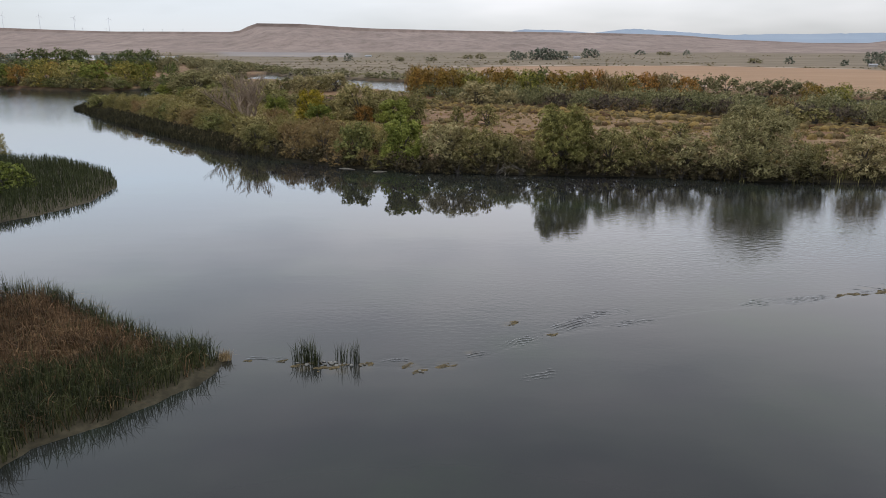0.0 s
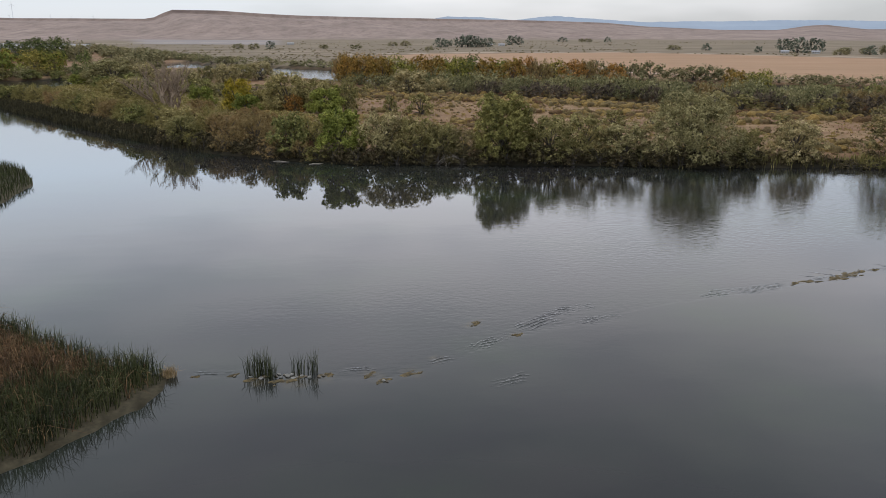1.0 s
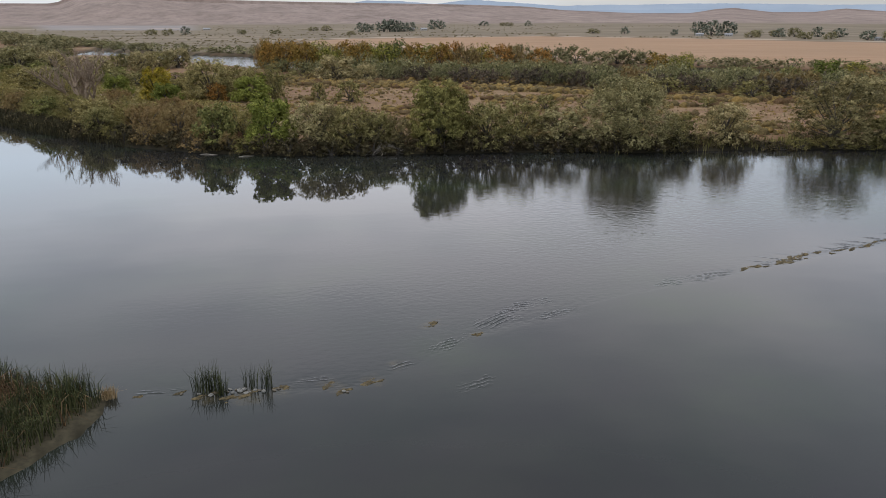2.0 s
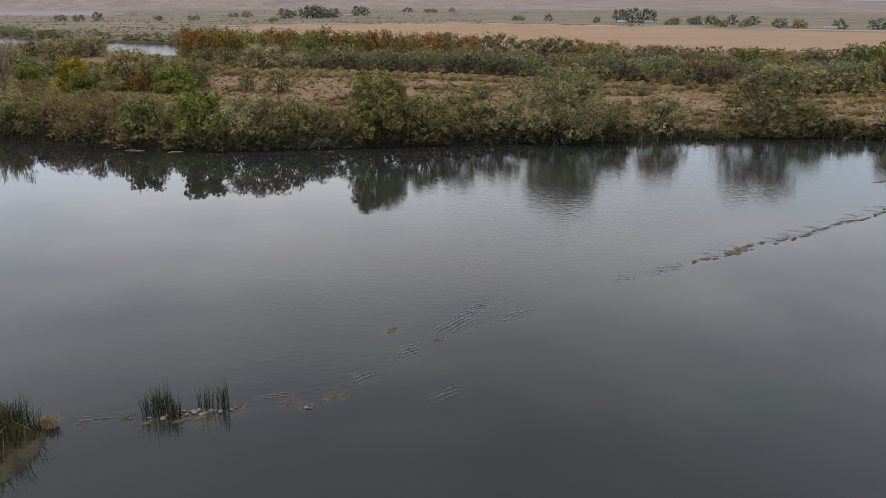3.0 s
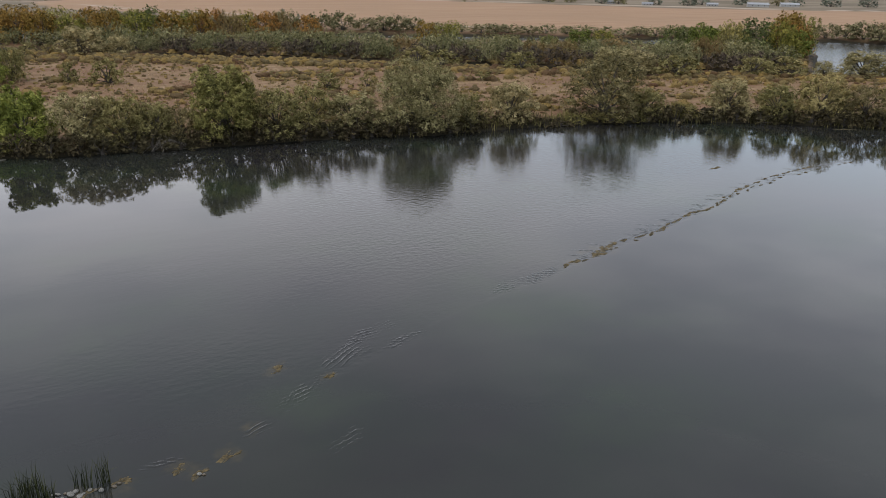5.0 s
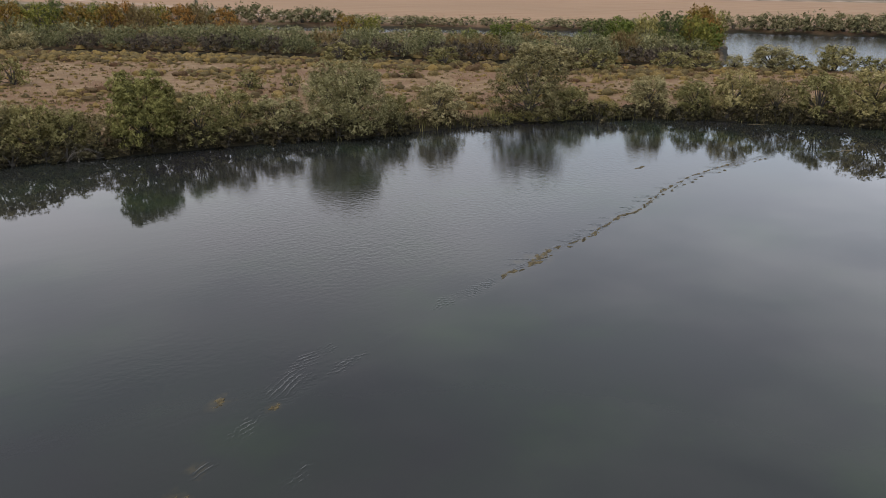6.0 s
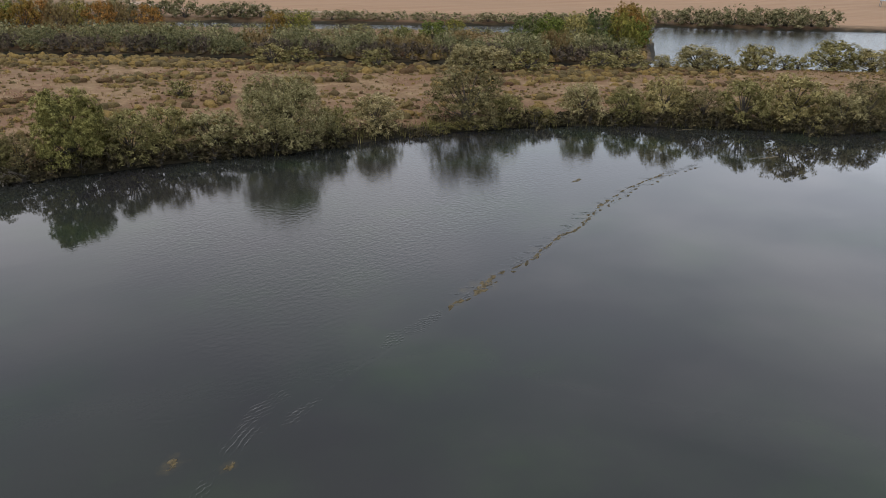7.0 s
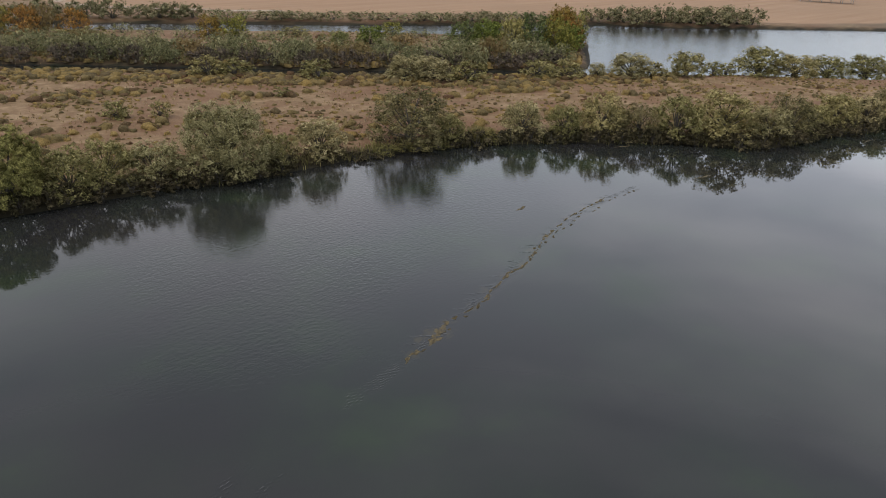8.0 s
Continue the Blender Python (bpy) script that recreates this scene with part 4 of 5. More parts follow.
stand([(153.5, 216, 7.9, 10.3, "L"), (146, 222, 5.5, 8, "g"), (188.8, 206, 8.9, 9, "C"), (196.8, 202, 8.6, 9, "L"), (204.3, 190, 13.0, 12.4, "C"), (211, 184, 14.6, 12, "A"),
       (218, 184, 14.0, 13, "y"), (219, 191, 14.6, 11, "A"), (214, 183, 12.5, 10, "A"), (208, 178, 9.6, 11, "L"), (205, 178, 8.5, 9, "y"), (128.3, 256, 8.6, 11, "y"),
       (122, 261, 8.4, 10, "A"), (177, 232, 6.3, 9.4, "y"), (200, 196, 9, 10, "y"), (217, 188, 8.5, 8, "A"), (176, 197, 10.0, 11, "C"), (183, 193, 10.6, 10, "L"), (190, 187, 12.0, 11, "y"), (194, 181, 11.5, 11, "C"), (200, 177, 12.8, 11, "y"), (201, 174, 8.5, 8, "y"), (212, 180, 10.5, 9, "A")])

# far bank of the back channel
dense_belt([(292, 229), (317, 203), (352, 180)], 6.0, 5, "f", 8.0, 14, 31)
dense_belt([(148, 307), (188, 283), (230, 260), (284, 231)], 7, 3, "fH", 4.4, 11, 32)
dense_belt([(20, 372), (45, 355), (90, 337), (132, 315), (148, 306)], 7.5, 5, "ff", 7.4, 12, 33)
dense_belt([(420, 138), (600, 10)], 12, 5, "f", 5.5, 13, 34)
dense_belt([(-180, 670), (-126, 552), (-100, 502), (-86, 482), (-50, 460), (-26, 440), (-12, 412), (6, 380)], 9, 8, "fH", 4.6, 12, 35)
# trees across the river behind the tip of the flat
stand([(-196, 366, 10.5, 12, "A"), (-180, 362, 12.2, 16, "y"), (-168, 360, 12.4, 17, "y"), (-157, 358, 12.6, 17, "L"), (-147, 366, 12.4, 14, "y"), (-141, 374, 11.9, 14, "y"),
       (-150, 378, 12, 16, "y"), (-112, 326, 13.2, 8.5, "C"), (-160, 352, 5.5, 12.8, "h"), (-172, 356, 4.5, 11, "h"), (-186, 362, 5, 11, "h"), (-146, 353, 5, 10, "h"),
       (-210, 372, 11, 17, "L"), (-226, 378, 10, 17, "A"), (-205, 390, 13, 18, "C"), (-240, 400, 12, 18, "y"), (-190, 376, 13, 15, "y"), (-174, 376, 13, 16, "L"), (-164, 376, 12.5, 14, "A")])
stand([(-200, 364, 4.6, 9, "g"), (-188, 361, 5.0, 9, "o"), (-176, 357, 4.8, 9, "g"), (-166, 352.5, 4.6, 9, "o"), (-154, 349, 5.2, 10, "o"), (-143, 352, 4.6, 9, "g"), (-134, 358, 4.4, 8, "g"), (-128, 385, 5, 9, "g"), (-214, 365, 5, 9, "o")])
stand([(-272, 525, 16.5, 24, "C"), (-258, 528, 17.3, 24, "C"), (-240, 524, 16.3, 22, "C"), (-222, 532, 14, 20, "C"), (-210, 530, 16.1, 22, "C"), (-198, 526, 16.1, 22, "C"),
       (-290, 523, 13, 21.6, "f"), (-300, 530, 12, 20, "C"), (-184, 530, 12, 18, "f"), (-230, 470, 9, 16, "A"), (-204, 455, 9, 16, "y"), (-170, 450, 9, 15, "A"), (-262, 480, 8, 16, "f")])
stand([(-281, 519, 14.5, 20, "d"), (-264, 527, 16.6, 20, "C"), (-250, 534, 16.6, 19, "C"), (-243, 538, 16.8, 15, "C"), (-232, 543, 14.0, 15, "d"), (-217, 549, 16.0, 18, "C"), (-204, 553, 16.6, 19, "C")])
dense_belt([(-130, 372), (-126, 415)], 7, 6, "ff", 5.4, 11, 51)
dense_belt([(-108, 366), (-110, 410), (-104, 446)], 6, 10, "ffo", 4.6, 10, 52)
dense_belt([(-242, 640), (-205, 690)], 9, 30, "f", 6, 14, 55)
dense_belt([(-150, 535), (-120, 565)], 7, 14, "f", 5, 12, 56)

dense_belt([(-112, 330), (-106, 370)], 9, 8, "Hof", 3.6, 10, 36)
dense_belt([(-104, 300), (-84, 326), (-62, 330)], 8, 12, "ffo", 5.4, 10, 37)
dense_belt([(-20, 268), (-30, 282), (-52, 290), (-70, 300)], 4.5, 16, "tHo", 2.6, 7, 49)
dense_belt([(-12, 214), (-24, 236), (-40, 256)], 7, 12, "oto", 3.6, 7, 50)
dense_belt([(-200, 560), (-160, 600), (-190, 700), (-260, 800)], 11, 30, "ff", 7, 15, 47)
dense_belt([(-130, 440), (-126, 500), (-150, 580)], 9, 14, "fff", 7.5, 14, 48)
dense_belt([(-12, 232), (-40, 250), (-66, 280), (-88, 300)], 7.5, 16, "foo", 4.6, 9, 38)
dense_belt([(-30, 176), (-46, 192), (-70, 216), (-92, 240), (-106, 262)], 7.2, 10, "ttrot", 4.4, 7, 39)
dense_belt([(-14, 152), (-26, 162), (-44, 182), (-66, 206)], 6.8, 8, "rtro", 4.2, 6.5, 40)
dense_belt([(-300, 350), (-210, 368), (-160, 354), (-138, 358), (-130, 400)], 8, 8, "HHt", 4.0, 11, 46)

# low growth that hangs over the water's edge; shade-coloured bushes darken the tree bases
dense_belt([(-109, 252), (-85, 218), (-59, 185), (-39.5, 161)], 4.8, 2.5, "ttto", 3.6, 6.0, 41)
dense_belt([(-41.5, 155.5), (-28.2, 142.4), (-17.4, 134.6), (-7, 130.2)], 3.2, 0.8, "rlltl", 3.3, 5.2, 42)
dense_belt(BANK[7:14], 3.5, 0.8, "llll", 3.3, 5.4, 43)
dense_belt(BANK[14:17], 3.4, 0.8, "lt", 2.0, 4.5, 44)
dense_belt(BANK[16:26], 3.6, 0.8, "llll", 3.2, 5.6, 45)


# ---------------------------------------------------------------- the leafless tree
def bare_tree(x, y, tall):
    rng = random.Random(8)
    ob = thing("bare_tree", "leafless grey-brown tree with many thin spreading branches", "tree", FLATS)
    pieces = []

    def grow(p, d, length, r, depth):
        q, pts, radii = Vector(p), [tuple(p)], [r]
        for k in range(3):
            d = (d + Vector((rng.uniform(-0.25, 0.25), rng.uniform(-0.25, 0.25), rng.uniform(-0.05, 0.22)))).normalized()
            q = q + d * length / 3
            pts.append(tuple(q))
            radii.append(r * (1 - 0.2 * (k + 1)))
        pieces.append(tube(pts, radii, 6 if depth > 2 else 3))
        if depth:
            for k in range((2, 2, 3, 4, 4)[depth]):
                a = rng.uniform(0, 6.28)
                side_way = Vector((math.cos(a), math.sin(a), rng.uniform(0.1, 0.8)))
                grow(pts[rng.choice((1, 2, 3, 3))], (d * 0.8 + side_way * 0.8).normalized(), length * rng.uniform(0.5, 0.75), max(r * 0.60, 0.07), depth - 1)

    for k in range(5):
        a = k * 1.2566 + rng.uniform(-0.3, 0.3)
        grow((0.2 * math.cos(a), 0.2 * math.sin(a), -0.3), Vector((0.62 * math.cos(a), 0.55 * math.sin(a), 1)).normalized(), tall * 0.42, 0.46, 4)
        v, f = joined(pieces)
        part("limb", mesh_of("limb", v, f, GREY_BARK, True), ob)
        pieces.clear()
    ob.matrix_basis = pose(x, y, float(height(np.array([x]), np.array([y]))[0]))


bare_tree(-46.0, 184, 14.0)


# ---------------------------------------------------------------- reeds, grass, sagebrush
def blades(points, tall, wide, lean, rng):
    """Bent, tapering blades from points on the ground; two pieces each."""
    n = len(points)
    h = tall * rng.uniform(0.65, 1.15, n) * (1 + 0.22 * rolling(points[:, 0], points[:, 1], 3.2, 3))
    a, side_a = rng.uniform(0, 6.2832, n), rng.uniform(0, 6.2832, n)
    b = lean * rng.uniform(0.1, 1.0, n) ** 1.3
    w = np.stack([np.cos(side_a), np.sin(side_a), 0 * a], 1) * (wide * rng.uniform(0.7, 1.3, n))[:, None]
    out = np.stack([np.cos(a), np.sin(a), 0 * a], 1)
    mid = points + out * (b * h * 0.22)[:, None] + np.array([0, 0, 1]) * (h * 0.58)[:, None]
    tip = points + out * (b * h * 0.85)[:, None] + np.array([0, 0, 1]) * (h * (1 - 0.45 * b))[:, None]
    v = np.stack([points - w * 0.5, points + w * 0.5, mid + w * 0.42, mid - w * 0.42, tip + w * 0.08, tip - w * 0.08], 1).reshape(-1, 3)
    k = np.arange(n)[:, None] * 6
    f = np.stack([k + np.array([0, 1, 2, 3]), k + np.array([3, 2, 4, 5])], 1).reshape(-1, 4)
    return v, f


def scattered(poly, box, count, rng):
    x, y = rng.uniform(box[0], box[1], count), rng.uniform(box[2], box[3], count)
    d, within = edge_distance(x, y, poly)
    return x[within], y[within], d[within]


def on_ground(x, y, sink=0.05):
    return np.stack([x, y, np.maximum(height(x, y), -0.3) - sink], 1)


def reed_beds():
    rng = np.random.default_rng(12)
    x, y, d = scattered(REED_ISLE, (-52, -14, 24, 64), 64000, rng)
    shore = np.where(y < 0.9 * x + 64, 0.55, 0.1) + 0.5 * rolling(x, y, 2.0, 3)
    keep = d > shore
    x, y, d = x[keep], y[keep], d[keep]
    inner = smooth(d + 0.5 * rolling(x, y, 2.0, 3), 0.9, 2.2) * smooth(y - 0.58 * (x + 25) + 1.6 * rolling(x, y, 3.0, 3), 44.0, 47.0)
    dry = rng.uniform(0, 1, len(x)) < 0.08 + 0.85 * inner
    lofty = 1 + 0.28 * np.exp(-(((x + 34) / 5.0) ** 2 + ((y - 61) / 3.0) ** 2)) + 0.25 * np.exp(-(((x + 19.3) / 1.6) ** 2 + ((y - 50.4) / 1.6) ** 2))
    lofty = lofty * (1 + 0.16 * rolling(x, y, 5.0, 3))
    v, f = blades(on_ground(x[~dry], y[~dry]), 1.85 * lofty[~dry], 0.042, 1.0, rng)
    tagged(new("reed_bed", mesh_of("reed_bed", v, f, REED)), "dense dark green reeds standing on a mud islet", "reeds", kind="stuff")
    v, f = blades(on_ground(x[dry], y[dry]), 1.75, 0.045, 1.8, rng)
    tagged(new("dry_reed_bed", mesh_of("dry_reed_bed", v, f, DRY_REED)), "brown dry reeds leaning over amid green ones", "reeds", kind="stuff")
    # fallen straw along the shore of the islet
    x, y, d = scattered(REED_ISLE, (-26, -14, 30, 52), 2600, rng)
    keep = (d > 0.9) & (d < 1.9) & (rolling(x, y, 3.0, 3) > 0.1)
    v, f = blades(on_ground(x[keep], y[keep]), 0.9, 0.05, 1.6, rng)
    tagged(new("fallen_reeds", mesh_of("fallen_reeds", v, f, STRAW)), "pale fallen reed stalks along the muddy shore", "reeds", kind="stuff")
    x, y, d = scattered(FAR_REED_ISLE, (-96, -46, 84, 144), 22000, rng)
    keep = d > 0.3
    v, f = blades(on_ground(x[keep], y[keep]), 1.3 + 0.9 * smooth(d[keep], 0.3, 5.0), 0.07, 0.8, rng)
    tagged(new("far_reed_bed", mesh_of("far_reed_bed", v, f, FAR_REED)), "dense dark green reeds on a low islet", "reeds", kind="stuff")
    # a dark strip of reeds in front of the thicket, added for the shade below it
    parts_x, parts_y = [], []
    line = [(-119.5, 268), (-117, 251)] + BANK[2:6]
    for (ax, ay), (bx, by) in zip(line[:-1], line[1:]):
        long = math.hypot(bx - ax, by - ay)
        k = int(long * 90)
        s, off = rng.uniform(0, 1, k), rng.uniform(-1.0, 4.2, k)
        parts_x.append(ax + (bx - ax) * s - (by - ay) / long * off)
        parts_y.append(ay + (by - ay) * s + (bx - ax) / long * off)
    x, y = np.concatenate(parts_x), np.concatenate(parts_y)
    keep = rng.uniform(0, 1, len(x)) < smooth(-x, 26, 44) * smooth(rolling(x, y, 11.0, 3), -0.9, -0.3)
    v, f = blades(on_ground(x[keep], y[keep]), 1.6, 0.15, 0.9, rng)
    tagged(new("bank_reeds", mesh_of("bank_reeds", v, f, SHADE_REED)), "dark strip of blades along the shore for the shade under a thicket", "reeds", kind="stuff")


reed_beds()


def reed_clump(x, y, radius, count, tall, material, label, name="reed_clump", lean=0.55):
    rng = np.random.default_rng(int(abs(x * 31 + y * 7)))
    a, r = rng.uniform(0, 6.2832, count), radius * np.sqrt(rng.uniform(0, 1, count))
    v, f = blades(np.stack([r * np.cos(a), 0.6 * r * np.sin(a), 0 * a - 0.15], 1), tall, 0.034, lean, rng)
    ob = tagged(new(name, mesh_of(name, v, f, material)), label, "reeds", "reed clumps in the river")
    ob.location = (x, y, 0)


reed_clump(-9.35, 49.2, 0.85, 120, 1.75, REED, "clump of dark green reeds standing in the river")
reed_clump(-8.5, 48.5, 0.35, 50, 1.5, REED, "small dark green reed tuft in shallow water")
reed_clump(-6.9, 49.1, 0.5, 30, 1.55, REED, "thin clump of green reeds beside pale stones")
reed_clump(-5.9, 48.9, 0.45, 34, 1.85, REED, "thin clump of tall reeds at the weed ridge")
reed_clump(-16.6, 49.3, 0.7, 70, 1.7, REED, "sparse reeds at the tip of the islet")
reed_clump(-14.9, 49.3, 0.5, 170, 0.95, STRAW, "pale dry grass tuft at the islet tip", "dry_grass_tuft", 1.0)


def sagebrush():
    """Low rounded sage and rabbitbrush all over the flat, thickest towards the slough."""
    rng = np.random.default_rng(17)
    flat = BANK + BACK
    x, y, d = scattered(flat, (-30, 262, 60, 268), 90000, rng)
    ds = edge_distance(x, y, SLOUGH, False)[0]
    front = edge_distance(x, y, BANK, False)[0]
    want = 0.20 + 0.55 * smooth(rolling(x, y, 16.0, 4), 0.05, 0.6) + 1.2 * smooth(ds, 6, 8) * (1 - smooth(ds - 0.1 * np.maximum(60 - x, 0), 20, 27)) + 0.8 * np.exp(-((front - 14) / 6.0) ** 2) * smooth(rolling(x, y, 9.0, 3), -0.35, 0.25)
    clump = np.zeros(len(x))
    for cx, cy, rx, ry, lean in [(48, 157.5, 15, 3.2, 0.0), (62, 156.5, 6, 3, 0.0), (44, 193, 9, 3.5, -0.4), (60, 190, 8, 3, -0.4), (138, 140, 15, 3.6, -0.6), (112, 148, 11, 3, -0.5), (86, 170, 11, 3.2, -0.5),
                                 (30, 150, 7, 2.6, 0.0), (22, 176, 7, 3, 0.0), (160, 120, 12, 3, -0.5), (100, 132, 8, 2.4, -0.3)]:
        clump = np.maximum(clump, np.exp(-((x - cx) / rx) ** 2 - ((y - cy - lean * (x - cx)) / ry) ** 2))
    want = want + 1.6 * smooth(clump, 0.25, 0.6) * smooth(rolling(x, y, 5.0, 3), -0.5, 0.2)
    keep = (rng.uniform(0, 1, len(x)) < want * 0.55) & (d > 3) & (ds > 7) & (front > 5) & ((y < 262) | (x < 30))
    x, y, ds, front, clump = x[keep], y[keep], ds[keep], front[keep], clump[keep]
    big = (clump > 0.3) | (ds < 24 + 0.1 * np.maximum(60 - x, 0)) | ((front < 22) & (rng.uniform(0, 1, len(x)) < 0.55)) | (rng.uniform(0, 1, len(x)) < 0.10)
    pieces, faces, at = [], [], 0
    for some, count, lo, hi, rings, spokes in ((big, 3400, 0.60, 1.45, 3, 7), (~big, 5600, 0.25, 0.62, 2, 6)):
        base = on_ground(x[some][:count], y[some][:count], 0.06)
        r = rng.uniform(lo, hi, len(base))
        # a lumpy dome of rings and a crown point
        ring, spoke = np.meshgrid(np.arange(rings), np.arange(spokes), indexing="ij")
        el, az = ring.ravel() / rings * 1.35, 6.2832 * (spoke.ravel() + 0.5 * (ring.ravel() % 2)) / spokes
        unit = np.stack([np.cos(el) * np.cos(az), np.cos(el) * np.sin(az), np.sin(el) * 0.95], 1)
        unit = np.concatenate([unit, [[0, 0, 0.98]]])
        lump = rng.uniform(0.66, 1.22, (len(base), len(unit), 1))
        turn = rng.uniform(0, 6.2832, len(base))
        c, sn = np.cos(turn)[:, None], np.sin(turn)[:, None]
        grown = unit[None] * lump * (r[:, None] * np.stack([rng.uniform(0.8, 1.35, len(r)), rng.uniform(0.8, 1.2, len(r)), rng.uniform(0.7, 1.1, len(r))], 1))[:, None, :]
        v = np.stack([grown[..., 0] * c - grown[..., 1] * sn, grown[..., 0] * sn + grown[..., 1] * c, grown[..., 2]], -1) + base[:, None, :]
        one = []
        for a in range(rings - 1):
            for b in range(spokes):
                p0, p1 = a * spokes + b, a * spokes + (b + 1) % spokes
                one += [(p0, p1, p1 + spokes), (p0, p1 + spokes, p0 + spokes)]
        one += [((rings - 1) * spokes + b, (rings - 1) * spokes + (b + 1) % spokes, rings * spokes) for b in range(spokes)]
        faces.append((np.array(one)[None] + (at + np.arange(len(base)) * len(unit))[:, None, None]).reshape(-1, 3))
        pieces.append(v.reshape(-1, 3))
        at += len(base) * len(unit)
        # leafy shoots over the dome
        k = np.repeat(np.arange(len(base)), 10 if rings == 3 else 4)
        dirs = rng.normal(size=(len(k), 3))
        dirs[:, 2] = np.abs(dirs[:, 2])
        dirs /= np.linalg.norm(dirs, axis=1, keepdims=True)
        sv, sf = leaf_sprays(base[k] + dirs * r[k][:, None] * 0.98, dirs + rng.normal(size=dirs.shape) * 0.5, 0.10 + 0.16 * r[k], 0.55, rng, 0.5, dirs)
        pieces.append(sv)
        faces.append(sf + at)
        at += len(sv)
    tagged(new("sagebrush", mesh_of("sagebrush", np.concatenate(pieces), np.concatenate(faces), SAGE, True)), "low rounded sagebrush on dry grass", "shrubs", kind="stuff")


def undergrowth():
    """Knee-high brush between the bushes of the thicket."""
    rng = np.random.default_rng(18)
    x, y, d = scattered(THICKET, (-120, 4, 126, 332), 9000, rng)
    keep = d > 5
    x, y = x[keep], y[keep]
    base = on_ground(x, y, 0.0)
    r = rng.uniform(0.5, 1.3, len(x))
    k = np.repeat(np.arange(len(x)), 14)
    dirs = rng.normal(size=(len(k), 3))
    dirs[:, 2] = np.abs(dirs[:, 2])
    dirs /= np.linalg.norm(dirs, axis=1, keepdims=True)
    c = base[k] + dirs * r[k][:, None] * np.array([1, 1, 0.9]) * rng.uniform(0.5, 1.0, (len(k), 1))
    v, f = leaf_sprays(c, dirs + rng.normal(size=dirs.shape) * 0.5, 0.50, 0.5, rng, 1.2)
    tagged(new("undergrowth", mesh_of("undergrowth", v, f, TAN_GREEN)), "low tan and green brush between bushes", "shrubs", kind="stuff")


def bank_brush():
    """Tangle between the stems of the bank trees, down to the water, coloured dark for shade."""
    rng = np.random.default_rng(21)
    x, y, d = scattered(BANK + BACK, (-60, 215, 60, 200), 80000, rng)
    front = edge_distance(x, y, BANK, False)[0]
    keep = (front < 4.5) & (d > 0.1) & ((x < 92) | (x > 103)) & ((x < 72) | (x > 79)) & ((x < 7.5) | (x > 14.5))
    x, y, front = x[keep], y[keep], front[keep]
    base = on_ground(x, y, 0.0)
    r = rng.uniform(0.35, 0.85, len(x))
    k = np.repeat(np.arange(len(x)), 16)
    dirs = rng.normal(size=(len(k), 3))
    dirs[:, 2] = np.abs(dirs[:, 2])
    dirs /= np.linalg.norm(dirs, axis=1, keepdims=True)
    c = base[k] + dirs * r[k][:, None] * np.array([1, 1, 2.3]) * rng.uniform(0.3, 1.0, (len(k), 1))
    v, f = leaf_sprays(c, dirs + rng.normal(size=dirs.shape) * 0.5, 0.34, 0.5, rng, 0.6, dirs)
    tagged(new("bank_brush", mesh_of("bank_brush", v, f, SHADE_UNDER)), "tangled brush under the bank trees, coloured dark for shade", "shrubs", kind="stuff")


def grasses():
    rng = np.random.default_rng(19)
    x, y, d = scattered(BANK + BACK, (-60, 270, 60, 300), 60000, rng)
    front = edge_distance(x, y, BANK, False)[0]
    ds = edge_distance(x, y, SLOUGH, False)[0]
    keep = (d > 1.0) & (ds > 6.0) & (rng.uniform(0, 1, len(x)) < 0.15 + 0.85 * smooth(rolling(x, y, 7.0, 4), -0.2, 0.5)) & (y < 265)
    v, f = blades(on_ground(x[keep], y[keep]), 0.5, 0.20, 0.9, rng)
    tagged(new("dry_grass", mesh_of("dry_grass", v, f, STRAW)), "straw-coloured dry grass on the flat", "grass", kind="stuff")
    near = (front < 3.5) & (d > 0.2) & (x > 40)
    n = int(near.sum())
    px = np.repeat(x[near], 9) + rng.normal(0, 0.6, n * 9)
    py = np.repeat(y[near], 9) + rng.normal(0, 0.6, n * 9)
    v, f = blades(on_ground(px, py), 1.1, 0.12, 0.8, rng)
    tagged(new("bank_grass", mesh_of("bank_grass", v, f, BANK_GRASS)), "yellow-green grass along the water's edge", "grass", kind="stuff")


def plain_scrub():
    """Scattered low scrub on the dry plain beyond the back channel."""
    rng = np.random.default_rng(23)
    r, az = rng.uniform(400, 1250, 9000), np.radians(rng.uniform(-26, 30, 9000))
    x, y = r * np.sin(az), r * np.cos(az)
    clear = edge_distance(x, y, FIELD)
    keep = (inland(x, y) > 4) & ~clear[1] & (rng.uniform(0, 1, len(x)) < np.where(r < 800, 0.9, 0.3) * smooth(rolling(x, y * 2.2, 60.0, 4), -0.25, 0.45)) & edge_distance(x, y, FAR_SHORE)[1]
    keep &= ~edge_distance(x, y, PASTURE)[1] & ~edge_distance(x, y, GRAVEL)[1]
    x, y = x[keep], y[keep]
    base = on_ground(x, y, 0.0)
    per = 12
    k = np.repeat(np.arange(len(x)), per)
    size = rng.uniform(0.3, 0.95, len(x))
    dirs = rng.normal(size=(len(k), 3))
    dirs[:, 2] = np.abs(dirs[:, 2])
    dirs /= np.linalg.norm(dirs, axis=1, keepdims=True)
    c = base[k] + dirs * size[k][:, None] * np.array([1.2, 1.2, 0.7])
    v, f = leaf_sprays(c, dirs + rng.normal(size=dirs.shape) * 0.4, 0.9, 0.7, rng)
    tagged(new("plain_scrub", mesh_of("plain_scrub", v, f, SCRUB)), "scattered low scrub on the dry plain", "shrubs", kind="stuff")


sagebrush()
undergrowth()
bank_brush()
grasses()
plain_scrub()


